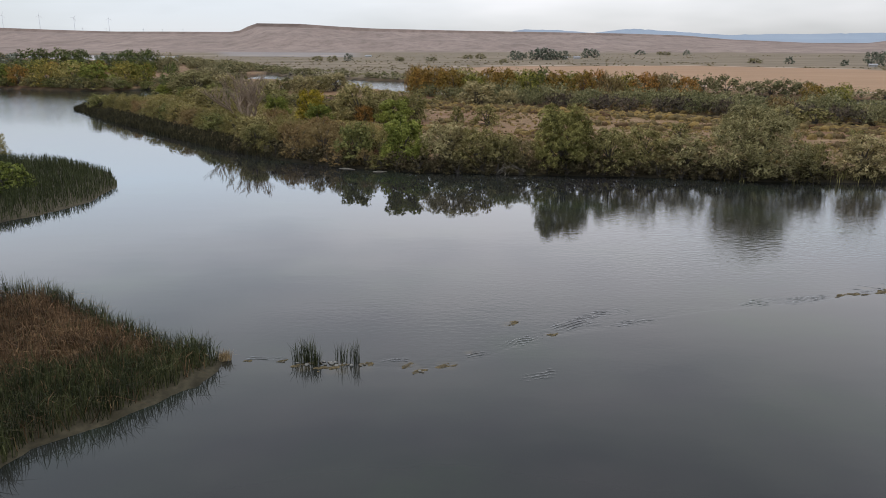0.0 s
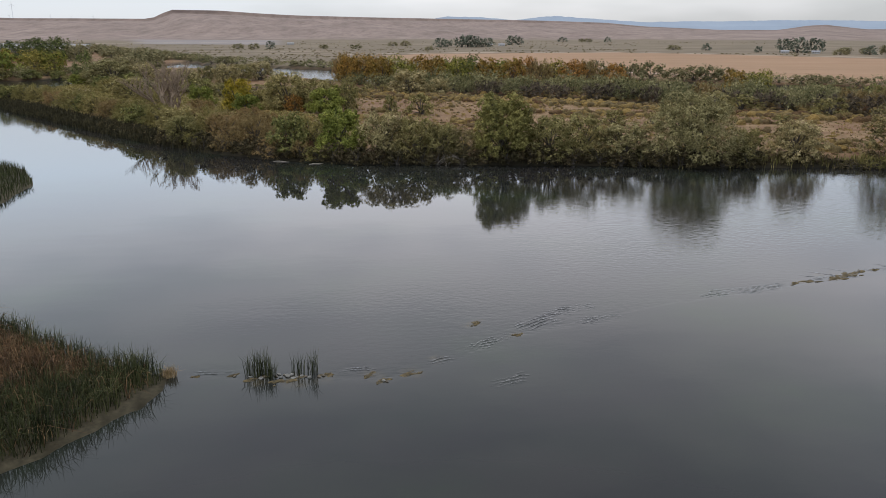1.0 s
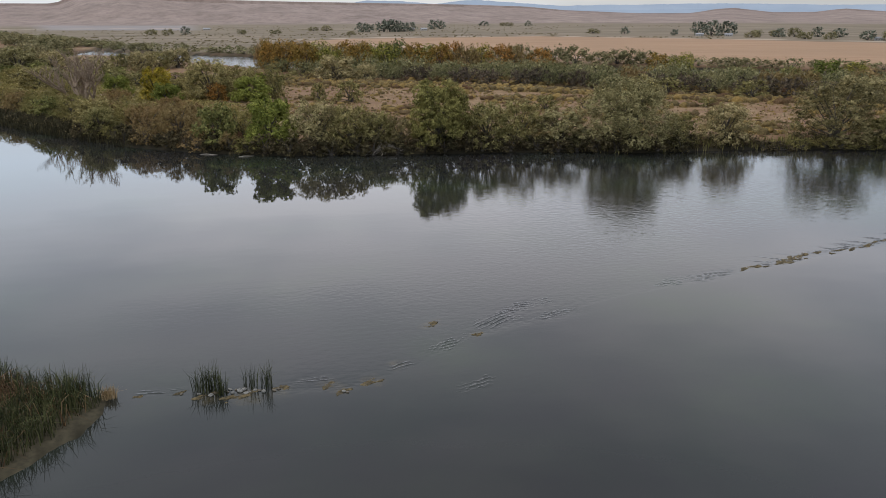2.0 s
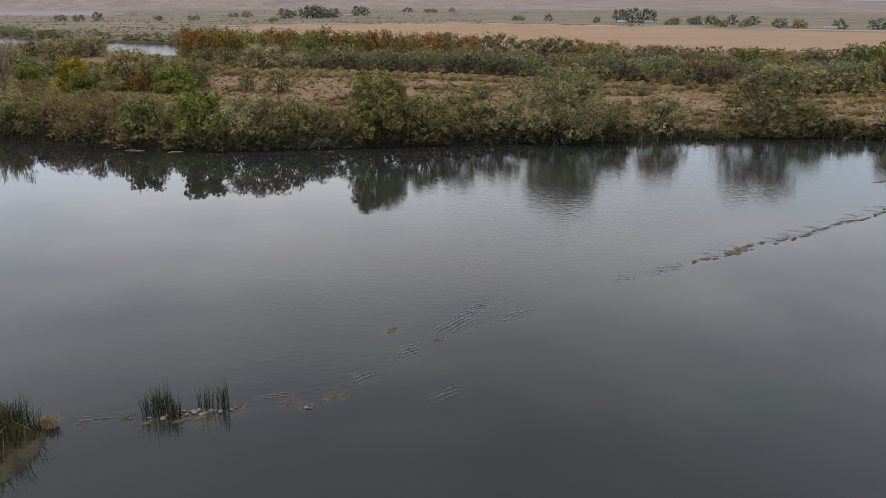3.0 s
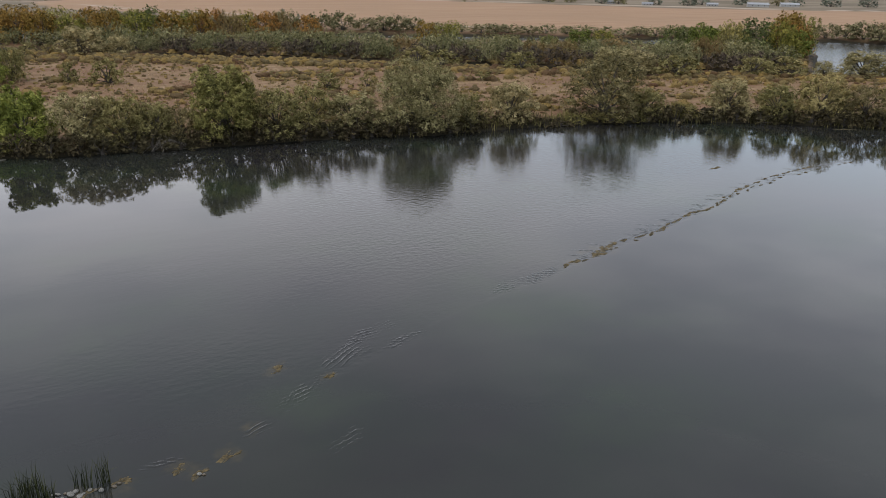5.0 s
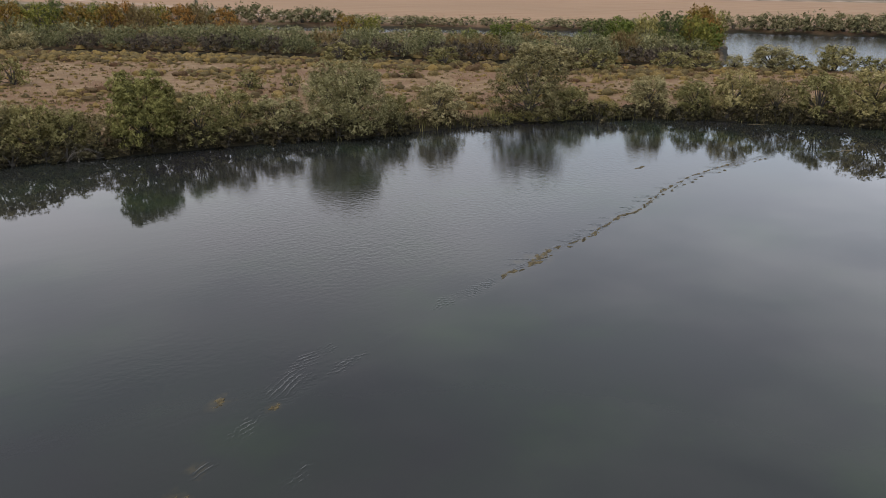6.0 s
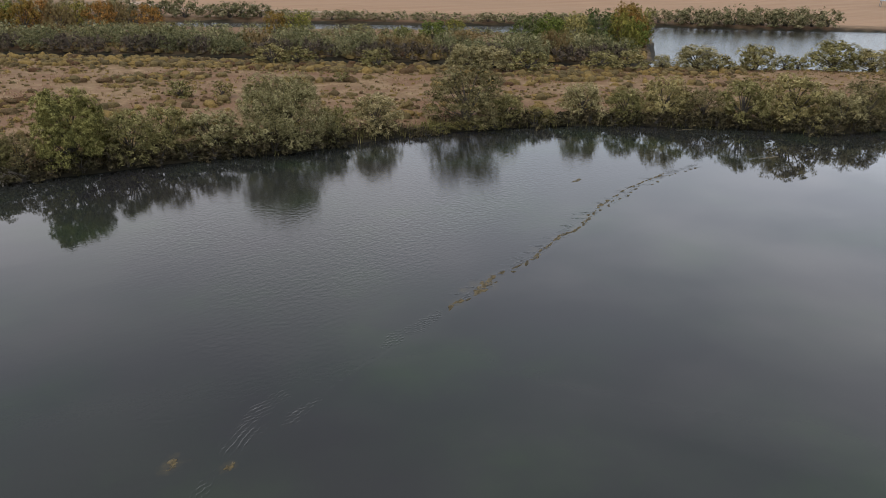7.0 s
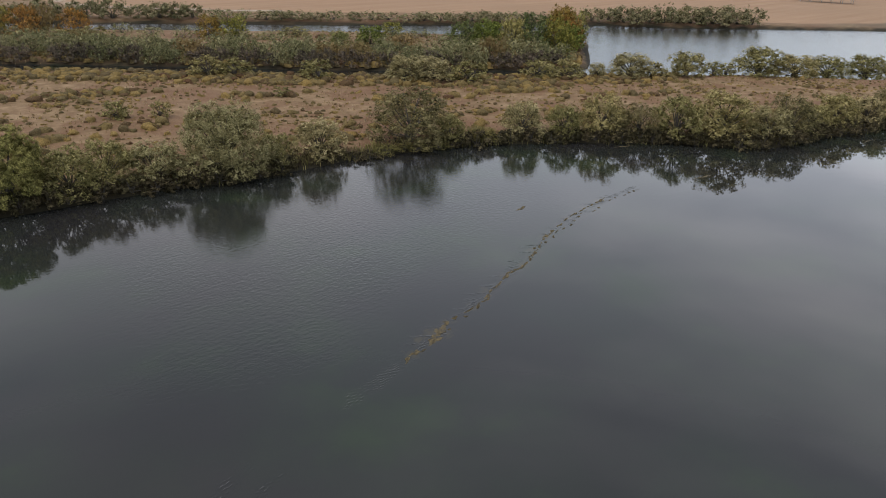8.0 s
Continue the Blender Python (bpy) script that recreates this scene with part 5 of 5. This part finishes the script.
# ---------------------------------------------------------------- stones, weed and wood in the river
def rock_mesh(seed, material):
    rng = np.random.default_rng(seed)
    bm = bmesh.new()
    bmesh.ops.create_icosphere(bm, subdivisions=2, radius=1)
    p = rng.uniform(0, 6, 6)
    for v in bm.verts:
        x, y, z = v.co
        v.co *= 1 + 0.16 * math.sin(2.3 * x + p[0]) * math.sin(2.1 * y + p[1]) + 0.10 * math.sin(4 * z + p[2] + 2 * x)
        v.co.z *= 0.62
    me = bpy.data.meshes.new("stone")
    bm.to_mesh(me)
    bm.free()
    me.polygons.foreach_set("use_smooth", [True] * len(me.polygons))
    me.materials.append(material)
    return me


PALE, WET = [rock_mesh(k, STONE) for k in range(3)], [rock_mesh(9 + k, DARK_STONE) for k in range(3)]


def stone(x, y, size, k, wet=False):
    rng = random.Random(int(x * 97 + y * 13))
    ob = new("stone", (WET if wet else PALE)[k % 3])
    ob.matrix_basis = pose(x, y, size * 0.08, 0, 0, rng.uniform(0, 360)) @ Matrix.Diagonal((size * rng.uniform(0.30, 0.44), size * rng.uniform(0.22, 0.34), size * rng.uniform(0.26, 0.36), 1))
    tagged(ob, "wet brown stone at the water line" if wet else "pale rounded stone lying by the reeds", "stone", "stones beside the reeds")


for k, (x, y, size) in enumerate([(-9.1, 48.5, 0.5), (-9.8, 48.8, 0.32), (-8.3, 49.0, 0.4), (-8.05, 49.05, 0.36), (-7.5, 48.75, 0.56), (-7.25, 48.9, 0.42), (-7.1, 48.4, 0.46),
                                  (-6.6, 48.7, 0.42), (-6.1, 48.4, 0.46), (-7.9, 48.6, 0.34), (-6.9, 48.55, 0.26), (-1.5, 47.55, 0.36)]):
    stone(x, y, size, k)
for k, (x, y, size) in enumerate([(-8.9, 48.75, 0.3), (-8.6, 48.95, 0.34), (-7.7, 48.95, 0.3), (-6.35, 48.6, 0.3), (-5.5, 48.45, 0.36), (-5.25, 48.6, 0.3), (-10.8, 49.0, 0.3),
                                  (-1.3, 47.4, 0.28), (-8.2, 48.75, 0.3)]):
    stone(x, y, size, k, True)


def weed_mat(x, y, long, wide, turn, lift=0.03):
    """A ragged raft of algae that breaks the surface here and dips under it there."""
    rng = np.random.default_rng(int(x * 71 + y * 37) % 9999)
    p = rng.uniform(0, 6.28, 6)
    rings, spokes = 7, 34
    verts, faces = [(0, 0, lift)], []
    for r in range(1, rings + 1):
        for s in range(spokes):
            a = 6.2832 * s / spokes
            edge = 1 + 0.24 * math.sin(2 * a + p[0]) + 0.22 * math.sin(3 * a + p[1]) + 0.16 * math.sin(7 * a + p[2]) + 0.10 * math.sin(13 * a + p[3]) + rng.uniform(-0.10, 0.10)
            u = r / rings * edge
            px, py = 0.5 * long * u * math.cos(a), 0.5 * wide * u * math.sin(a)
            relief = 0.045 * math.sin(4.1 * px + p[4]) * math.sin(5.3 * py + p[5]) + rng.uniform(-0.03, 0.04)
            verts.append((px, py, lift * (1.1 - r / rings) + relief if r < rings else -0.08))
    for s in range(spokes):
        faces.append((0, 1 + s, 1 + (s + 1) % spokes))
    for r in range(rings - 1):
        for s in range(spokes):
            a0, a1 = 1 + r * spokes + s, 1 + r * spokes + (s + 1) % spokes
            faces.append((a0, a0 + spokes, a1 + spokes, a1))
    ob = tagged(new("weed_mat", mesh_of("weed_mat", verts, faces, WEED, True)), "ragged ochre-brown weed mat breaking the water surface", "water weed", "weed mats along the ridge")
    ob.matrix_basis = pose(x, y, 0, 0, 0, turn)


# the larger mats, then small scraps along the ridge
for x, y, long, wide, turn in [(40.2, 65.7, 2.9, 1.3, 34), (38.7, 64.8, 2.0, 0.9, 20), (42.0, 66.6, 1.6, 0.8, 40), (35.7, 64.3, 1.5, 0.6, 10), (34.3, 63.8, 1.0, 0.5, 30), (43.8, 67.0, 1.0, 0.4, 15),
                               (46.1, 67.2, 1.5, 0.5, 10), (47.9, 67.5, 1.2, 0.5, 25), (50.6, 68.5, 2.2, 0.8, 30), (49.3, 67.7, 1.3, 0.6, 10), (53.3, 69.5, 1.7, 0.7, 28), (55.7, 70.5, 1.9, 0.8, 25), (57.8, 70.9, 1.4, 0.6, 5),
                               (60.0, 71.3, 2.0, 0.8, 20), (62.0, 72.0, 1.4, 0.6, 30), (63.8, 72.9, 2.1, 0.9, 28), (66.4, 74.1, 1.6, 0.7, 30), (69.4, 75.6, 2.3, 1.0, 25), (71.6, 76.3, 1.8, 0.9, 20), (74.6, 77.2, 1.6, 0.6, 15),
                               (77.1, 78.1, 1.8, 0.6, 15), (79.8, 78.7, 1.9, 0.6, 12), (82.4, 79.1, 1.8, 0.6, 10), (85.0, 79.5, 1.6, 0.5, 8), (87.7, 79.9, 2.6, 0.9, 10), (75.8, 85.2, 2.4, 0.9, 8),
                               (112.5, 76.2, 4.2, 0.8, -10), (118.7, 96.3, 3.8, 0.6, -20), (164.5, 67.4, 3.0, 0.6, 0)]:
    weed_mat(x, y, 1.25 * long, (0.85 if x < 44 else 0.58) * wide, turn)
def riffles():
    """Short steep wavelets where the current breaks over the ridge; they rise out of the smooth river and sink back into it."""
    rng = np.random.default_rng(33)
    fans = [(30.3, 62.8, 7.0, 2.6, 18), (26.6, 62.0, 5.0, 2.0, 18), (10.3, 56.6, 5.2, 2.6, 32), (13.0, 59.0, 6.5, 2.0, 22), (14.8, 57.0, 5.0, 1.5, 20), (6.0, 53.2, 5.0, 1.7, 36),
            (-3.4, 49.4, 3.6, 1.1, 2), (-12.4, 49.6, 3.6, 1.1, 0), (6.4, 47.0, 3.4, 1.8, 30), (2.4, 50.4, 3.0, 1.2, 35), (111, 77.2, 7.0, 1.3, -8), (96, 80.4, 8.0, 1.2, 5)]
    for (ax, ay), (bx, by) in zip(WEED_RIDGE[9:-1], WEED_RIDGE[10:]):
        run = math.hypot(bx - ax, by - ay)
        for k in range(max(1, round(run / 1.9))):
            u = (k + 0.5) / max(1, round(run / 1.9))
            fans.append((ax + (bx - ax) * u + rng.uniform(-0.5, 0.5), ay + (by - ay) * u + rng.uniform(-0.1, 0.9), rng.uniform(2.6, 4.8), rng.uniform(0.7, 1.6), math.degrees(math.atan2(by - ay, bx - ax)) + rng.uniform(-12, 4)))
        # slack streaks that trail off on the upper side
        for k in range(max(1, round(run / 2.6))):
            u = rng.uniform(0, 1)
            fans.append((ax + (bx - ax) * u - 1.3, ay + (by - ay) * u + 1.0, rng.uniform(2.8, 4.6), rng.uniform(0.5, 0.9), -37 + rng.uniform(-9, 9)))
    verts, faces, at = [], [], 0
    for cx, cy, long, wide, turn in fans:
        nu, nv = int(long / 0.13), int(wide / 0.065)
        u, v = np.meshgrid(np.linspace(-1, 1, nu), np.linspace(-1, 1, nv), indexing="ij")
        x, y = u * long / 2, v * wide / 2
        z = np.zeros(u.shape)
        for _ in range(6):
            way, size, phase = rng.normal(1.35, 0.42), rng.uniform(0.20, 0.44), rng.uniform(0, 6.28)
            bend = 0.5 * np.sin(x * rng.uniform(0.8, 1.8) + phase)
            z += size * np.sin(6.2832 * (x * math.cos(way) + y * math.sin(way) + 0.25 * bend) / size + phase)
        window = np.clip(1.15 - (u ** 2 + v ** 2) + 0.35 * rolling(x + cx, y + cy, 1.2, 3), 0, 1) ** 1.5 * (0.35 + 0.65 * smooth(rolling(x + cx, y * 2 + cy, 0.9, 3), -0.5, 0.4))
        z = window * (0.010 + 0.030 * np.clip(z / 0.8, -1, 1.2)) - 0.004
        t = radians(turn)
        verts.append(np.stack([cx + x * math.cos(t) - y * math.sin(t), cy + x * math.sin(t) + y * math.cos(t), z], -1).reshape(-1, 3))
        i = np.arange(nu * nv).reshape(nu, nv)
        faces.append(np.stack([i[:-1, :-1], i[1:, :-1], i[1:, 1:], i[:-1, 1:]], -1).reshape(-1, 4) + at)
        at += nu * nv
    tagged(new("riffle", mesh_of("riffle", np.concatenate(verts), np.concatenate(faces), WATER, True)), "broken riffled water along the weed ridge", "water", kind="stuff")


riffles()
rng_w = random.Random(77)
for (ax, ay), (bx, by) in zip(WEED_RIDGE[9:-1], WEED_RIDGE[10:]):
    run = math.hypot(bx - ax, by - ay)
    at = rng_w.uniform(0.4, 1.2)
    while at < run:
        k = at / run
        weed_mat(ax + (bx - ax) * k + rng_w.uniform(-0.4, 0.4), ay + (by - ay) * k + rng_w.uniform(-0.4, 0.7), rng_w.uniform(0.4, 1.1), rng_w.uniform(0.2, 0.4), rng_w.uniform(-14, 34), rng_w.uniform(0.0, 0.04))
        at += rng_w.uniform(1.0, 2.8)
for x, y, long, wide, lift in [(8.2, 54.3, 1.0, 0.5, 0.03), (5.4, 56.7, 1.3, 0.8, 0.0), (0.3, 48.5, 1.4, 0.7, 0.01), (-1.5, 47.6, 1.1, 0.5, 0.015), (-5.1, 48.7, 1.1, 0.6, 0.02),
                               (-7.4, 48.2, 3.0, 0.7, 0.0), (-9.4, 48.6, 1.4, 0.6, 0.02), (-2.2, 48.5, 1.2, 0.6, 0.0), (-10.9, 49.2, 0.7, 0.3, 0.02), (-13.2, 49.2, 0.6, 0.3, 0.02)]:
    weed_mat(x, y, long, wide, 25, lift)


def drift_log(x, y, long, turn, label):
    v, f = tube([(-long / 2, 0, 0.02), (-long * 0.15, 0.1, 0.08), (long * 0.2, -0.05, 0.06), (long / 2, 0.12, 0.0)], [0.05, 0.08, 0.06, 0.03], 8)
    ob = tagged(new("driftwood_log", mesh_of("driftwood_log", v, f, DRIFT, True)), label, "driftwood")
    ob.matrix_basis = pose(x, y, 0, 0, 0, turn)


drift_log(-10.6, 129.6, 2.4, 12, "pale driftwood log floating by the bank")
drift_log(-16.5, 132.4, 3.0, -20, "bleached branch lying at the bank")


def brush_pile(x, y):
    """Dead branches fanning down into the water under the bank."""
    rng = random.Random(4)
    ob = thing("dead_branches", "pile of bleached dead branches slumped into the water", "driftwood")
    for k in range(34):
        a, ln = rng.uniform(2.6, 6.6), rng.uniform(1.6, 4.2)
        tip = (ln * math.cos(a) * 0.9, -abs(ln * math.sin(a)) * 0.55 - 0.2, rng.uniform(-0.05, 0.5))
        root = (rng.uniform(-0.5, 0.5), 1.4, rng.uniform(0.9, 1.8))
        mid = tuple((p + q) / 2 + rng.uniform(-0.25, 0.25) for p, q in zip(root, tip))
        v, f = tube([root, mid, tip], [0.07, 0.05, 0.02], 4)
        part("branch", mesh_of("branch", v, f, DRIFT, True), ob)
    ob.matrix_basis = pose(x, y, 0)


brush_pile(10.9, 127.8)


# ---------------------------------------------------------------- far off: farms, trees, wind turbines
def barn(x, y, wide, deep, tall, turn, roof):
    ob = thing("farm_building", "low farm building with a pale gabled roof", "building", "distant farm buildings")
    w, d, e = wide / 2, deep / 2, tall * 0.62
    v = [(-w, -d, -1), (w, -d, -1), (w, d, -1), (-w, d, -1), (-w, -d, e), (w, -d, e), (w, d, e), (-w, d, e), (-w, 0, tall), (w, 0, tall)]
    f = [(0, 1, 5, 4), (1, 2, 6, 9, 5), (2, 3, 7, 6), (3, 0, 4, 8, 7)]
    part("wall", mesh_of("wall", v, f, WALL_PAINT), ob)
    o, t = 0.5, 0.25
    r = [(-w - o, -d - o, e - 0.25), (w + o, -d - o, e - 0.25), (w + o, 0, tall + 0.05), (-w - o, 0, tall + 0.05), (-w - o, d + o, e - 0.25), (w + o, d + o, e - 0.25)]
    r += [(p, q, z + t) for p, q, z in r]
    part("roof", mesh_of("roof", r, [(6, 7, 8, 9), (9, 8, 11, 10), (0, 3, 2, 1), (3, 4, 5, 2), (0, 1, 7, 6), (4, 10, 11, 5), (0, 6, 9, 3), (3, 9, 10, 4), (1, 2, 8, 7), (2, 5, 11, 8)], roof), ob)
    for k in (-0.55, 0.0, 0.55):
        c, s = k * w, 0.5
        q = [(c - s, -d - 0.04, e * 0.35), (c + s, -d - 0.04, e * 0.35), (c + s, -d - 0.04, e * 0.75), (c - s, -d - 0.04, e * 0.75)]
        q += [(p, yy + 0.1, z) for p, yy, z in q]
        part("window", mesh_of("window", q, [(0, 1, 2, 3), (0, 4, 5, 1), (1, 5, 6, 2), (2, 6, 7, 3), (3, 7, 4, 0)], GLASS_DARK), ob)
    ob.matrix_basis = pose(x, y, float(height(np.array([x]), np.array([y]))[0]), 0, 0, turn) @ Matrix.Diagonal((0.5, 0.5, 0.5, 1))


for x, y, wide, deep, tall, turn, pale in [(150, 900, 14, 9, 5.5, 10, 1), (142, 930, 10, 8, 5, -20, 0), (335, 622, 12, 8, 4.6, -30, 1), (352, 606, 12, 8, 4.6, -30, 0),
                                           (418, 474, 16, 9, 4.5, -40, 0), (405, 500, 12, 8, 4.5, -35, 0), (490, 434, 30, 14, 6, -42, 1), (520, 430, 26, 14, 6, -42, 1), (462, 452, 16, 10, 5, -42, 1), (-95, 1010, 16, 9, 5, 0, 1)]:
    barn(x, y, wide, deep, tall, turn, ROOF_PALE if pale else ROOF_GREY)


def lattice_house(x, y, turn):
    """Grey open shed at the edge of the stubble field."""
    ob = thing("shed", "grey open-sided shed at the field edge", "building", "distant farm buildings")
    for k in range(6):
        for side_y in (-4, 4):
            v, f = tube([(-15 + 6 * k, side_y, -0.5), (-15 + 6 * k, side_y, 3.6)], [0.18, 0.18], 4)
            part("post", mesh_of("post", v, f, ROOF_GREY), ob)
    r = [(-16, -5, 3.5), (16, -5, 3.5), (16, 5, 4.4), (-16, 5, 4.4), (-16, -5, 3.7), (16, -5, 3.7), (16, 5, 4.6), (-16, 5, 4.6)]
    part("roof", mesh_of("roof", r, [(4, 5, 6, 7), (3, 2, 1, 0), (0, 1, 5, 4), (1, 2, 6, 5), (2, 3, 7, 6), (3, 0, 4, 7)], ROOF_GREY), ob)
    ob.matrix_basis = pose(x, y, float(height(np.array([x]), np.array([y]))[0]), 0, 0, turn)


lattice_house(520, 215, -62)

stand([(75, 838, 11, 16, "d"), (84, 850, 9, 14, "d"), (97, 836, 13, 18, "d"), (104, 842, 15, 18, "d"), (112, 838, 13, 16, "d"), (120, 846, 10, 14, "d"), (128, 856, 11, 16, "d"),
       (172, 955, 13, 16, "d"), (182, 962, 11, 14, "d"), (55, 736, 4, 9, "f"), (28, 905, 5, 12, "f"), (42, 905, 7, 12, "f"), (-12, 795, 5, 12, "f"), (-44, 799, 5, 10, "f"), (-96, 806, 9, 10, "d"), (-128, 811, 6, 12, "f"), (-112, 809, 6, 12, "f")])
stand([(293, 1190, 8, 18, "d"), (342, 1125, 9, 12, "d"), (314, 1130, 6, 12, "f"), (306, 1136, 6, 10, "f"), (280, 720, 5, 14, "f"), (301, 696, 7, 10, "d"), (322, 640, 6, 8, "d"), (339, 634, 13, 14, "d"),
       (350, 630, 15, 17, "d"), (362, 624, 14, 16, "d"), (372, 600, 6, 12, "f"), (384, 592, 6, 12, "f"), (394, 580, 8, 12, "f"), (410, 574, 9, 10, "d"), (424, 566, 8, 12, "d"), (375, 540, 6, 12, "f"), (380, 580, 8, 12, "d")])
stand([(400, 505, 8, 14, "d"), (409, 496, 7, 12, "f"), (430, 480, 8, 12, "d"), (447, 462, 9, 14, "d"), (470, 470, 9, 16, "d"), (505, 462, 8, 14, "d"), (540, 440, 9, 14, "d"), (560, 424, 8, 16, "d"), (585, 410, 8, 16, "d"),
       (610, 396, 8, 16, "d"), (388, 528, 6, 12, "f"), (355, 578, 5, 12, "f"), (118.5, 413, 4.2, 2.6, "d"), (119, 391, 2.6, 2.0, "d"), (530, 450, 7, 12, "f"), (640, 370, 8, 16, "d")])


def wind_turbine(az, r, tall, turn):
    ob = thing("wind_turbine", "white three-bladed wind turbine on the plateau", "wind turbine", "wind turbines on the plateau")
    v, f = tube([(0, 0, -6), (0, 0, tall)], [1.3, 0.8], 8)
    part("tower", mesh_of("tower", v, f, TURBINE, True), ob)
    v, f = tube([(0, 2.5, tall), (0, -3.5, tall)], [1.5, 1.2], 8)
    part("nacelle", mesh_of("nacelle", v, f, TURBINE, True), ob)
    for k in range(3):
        a = turn + k * 2.0944
        tip = (tall * 0.26 * math.sin(a), -3.6, tall + tall * 0.26 * math.cos(a))
        v, f = tube([(0, -3.6, tall), (tip[0] * 0.3, -3.6, tall + (tip[2] - tall) * 0.3), tip], [0.5, 0.7, 0.15], 5)
        part("blade", mesh_of("blade", v, f, TURBINE, True), ob)
    x, y = r * math.sin(radians(az)), r * math.cos(radians(az))
    ob.matrix_basis = pose(x, y, float(height(np.array([x]), np.array([y]))[0]), 0, 0, -az)


for az, r, tall, turn in [(-28.6, 3900, 62, 0.3), (-26.55, 3900, 66, 0.1), (-24.55, 3900, 62, 0.6), (-22.5, 3900, 64, 0.0), (-24.1, 4700, 30, 0.4), (-22.7, 4700, 30, 0.9), (-20.4, 4750, 32, 0.2),
                          (-19.2, 4750, 30, 1.0), (-17.9, 4750, 30, 0.5)]:
    wind_turbine(az, r, tall, turn)

# patterns that stand nowhere are taken away again
for kind in KINDS.values():
    for pat in kind.patterns:
        if pat.name not in kind.used:
            for ob in (*pat.children, pat):
                bpy.data.objects.remove(ob)
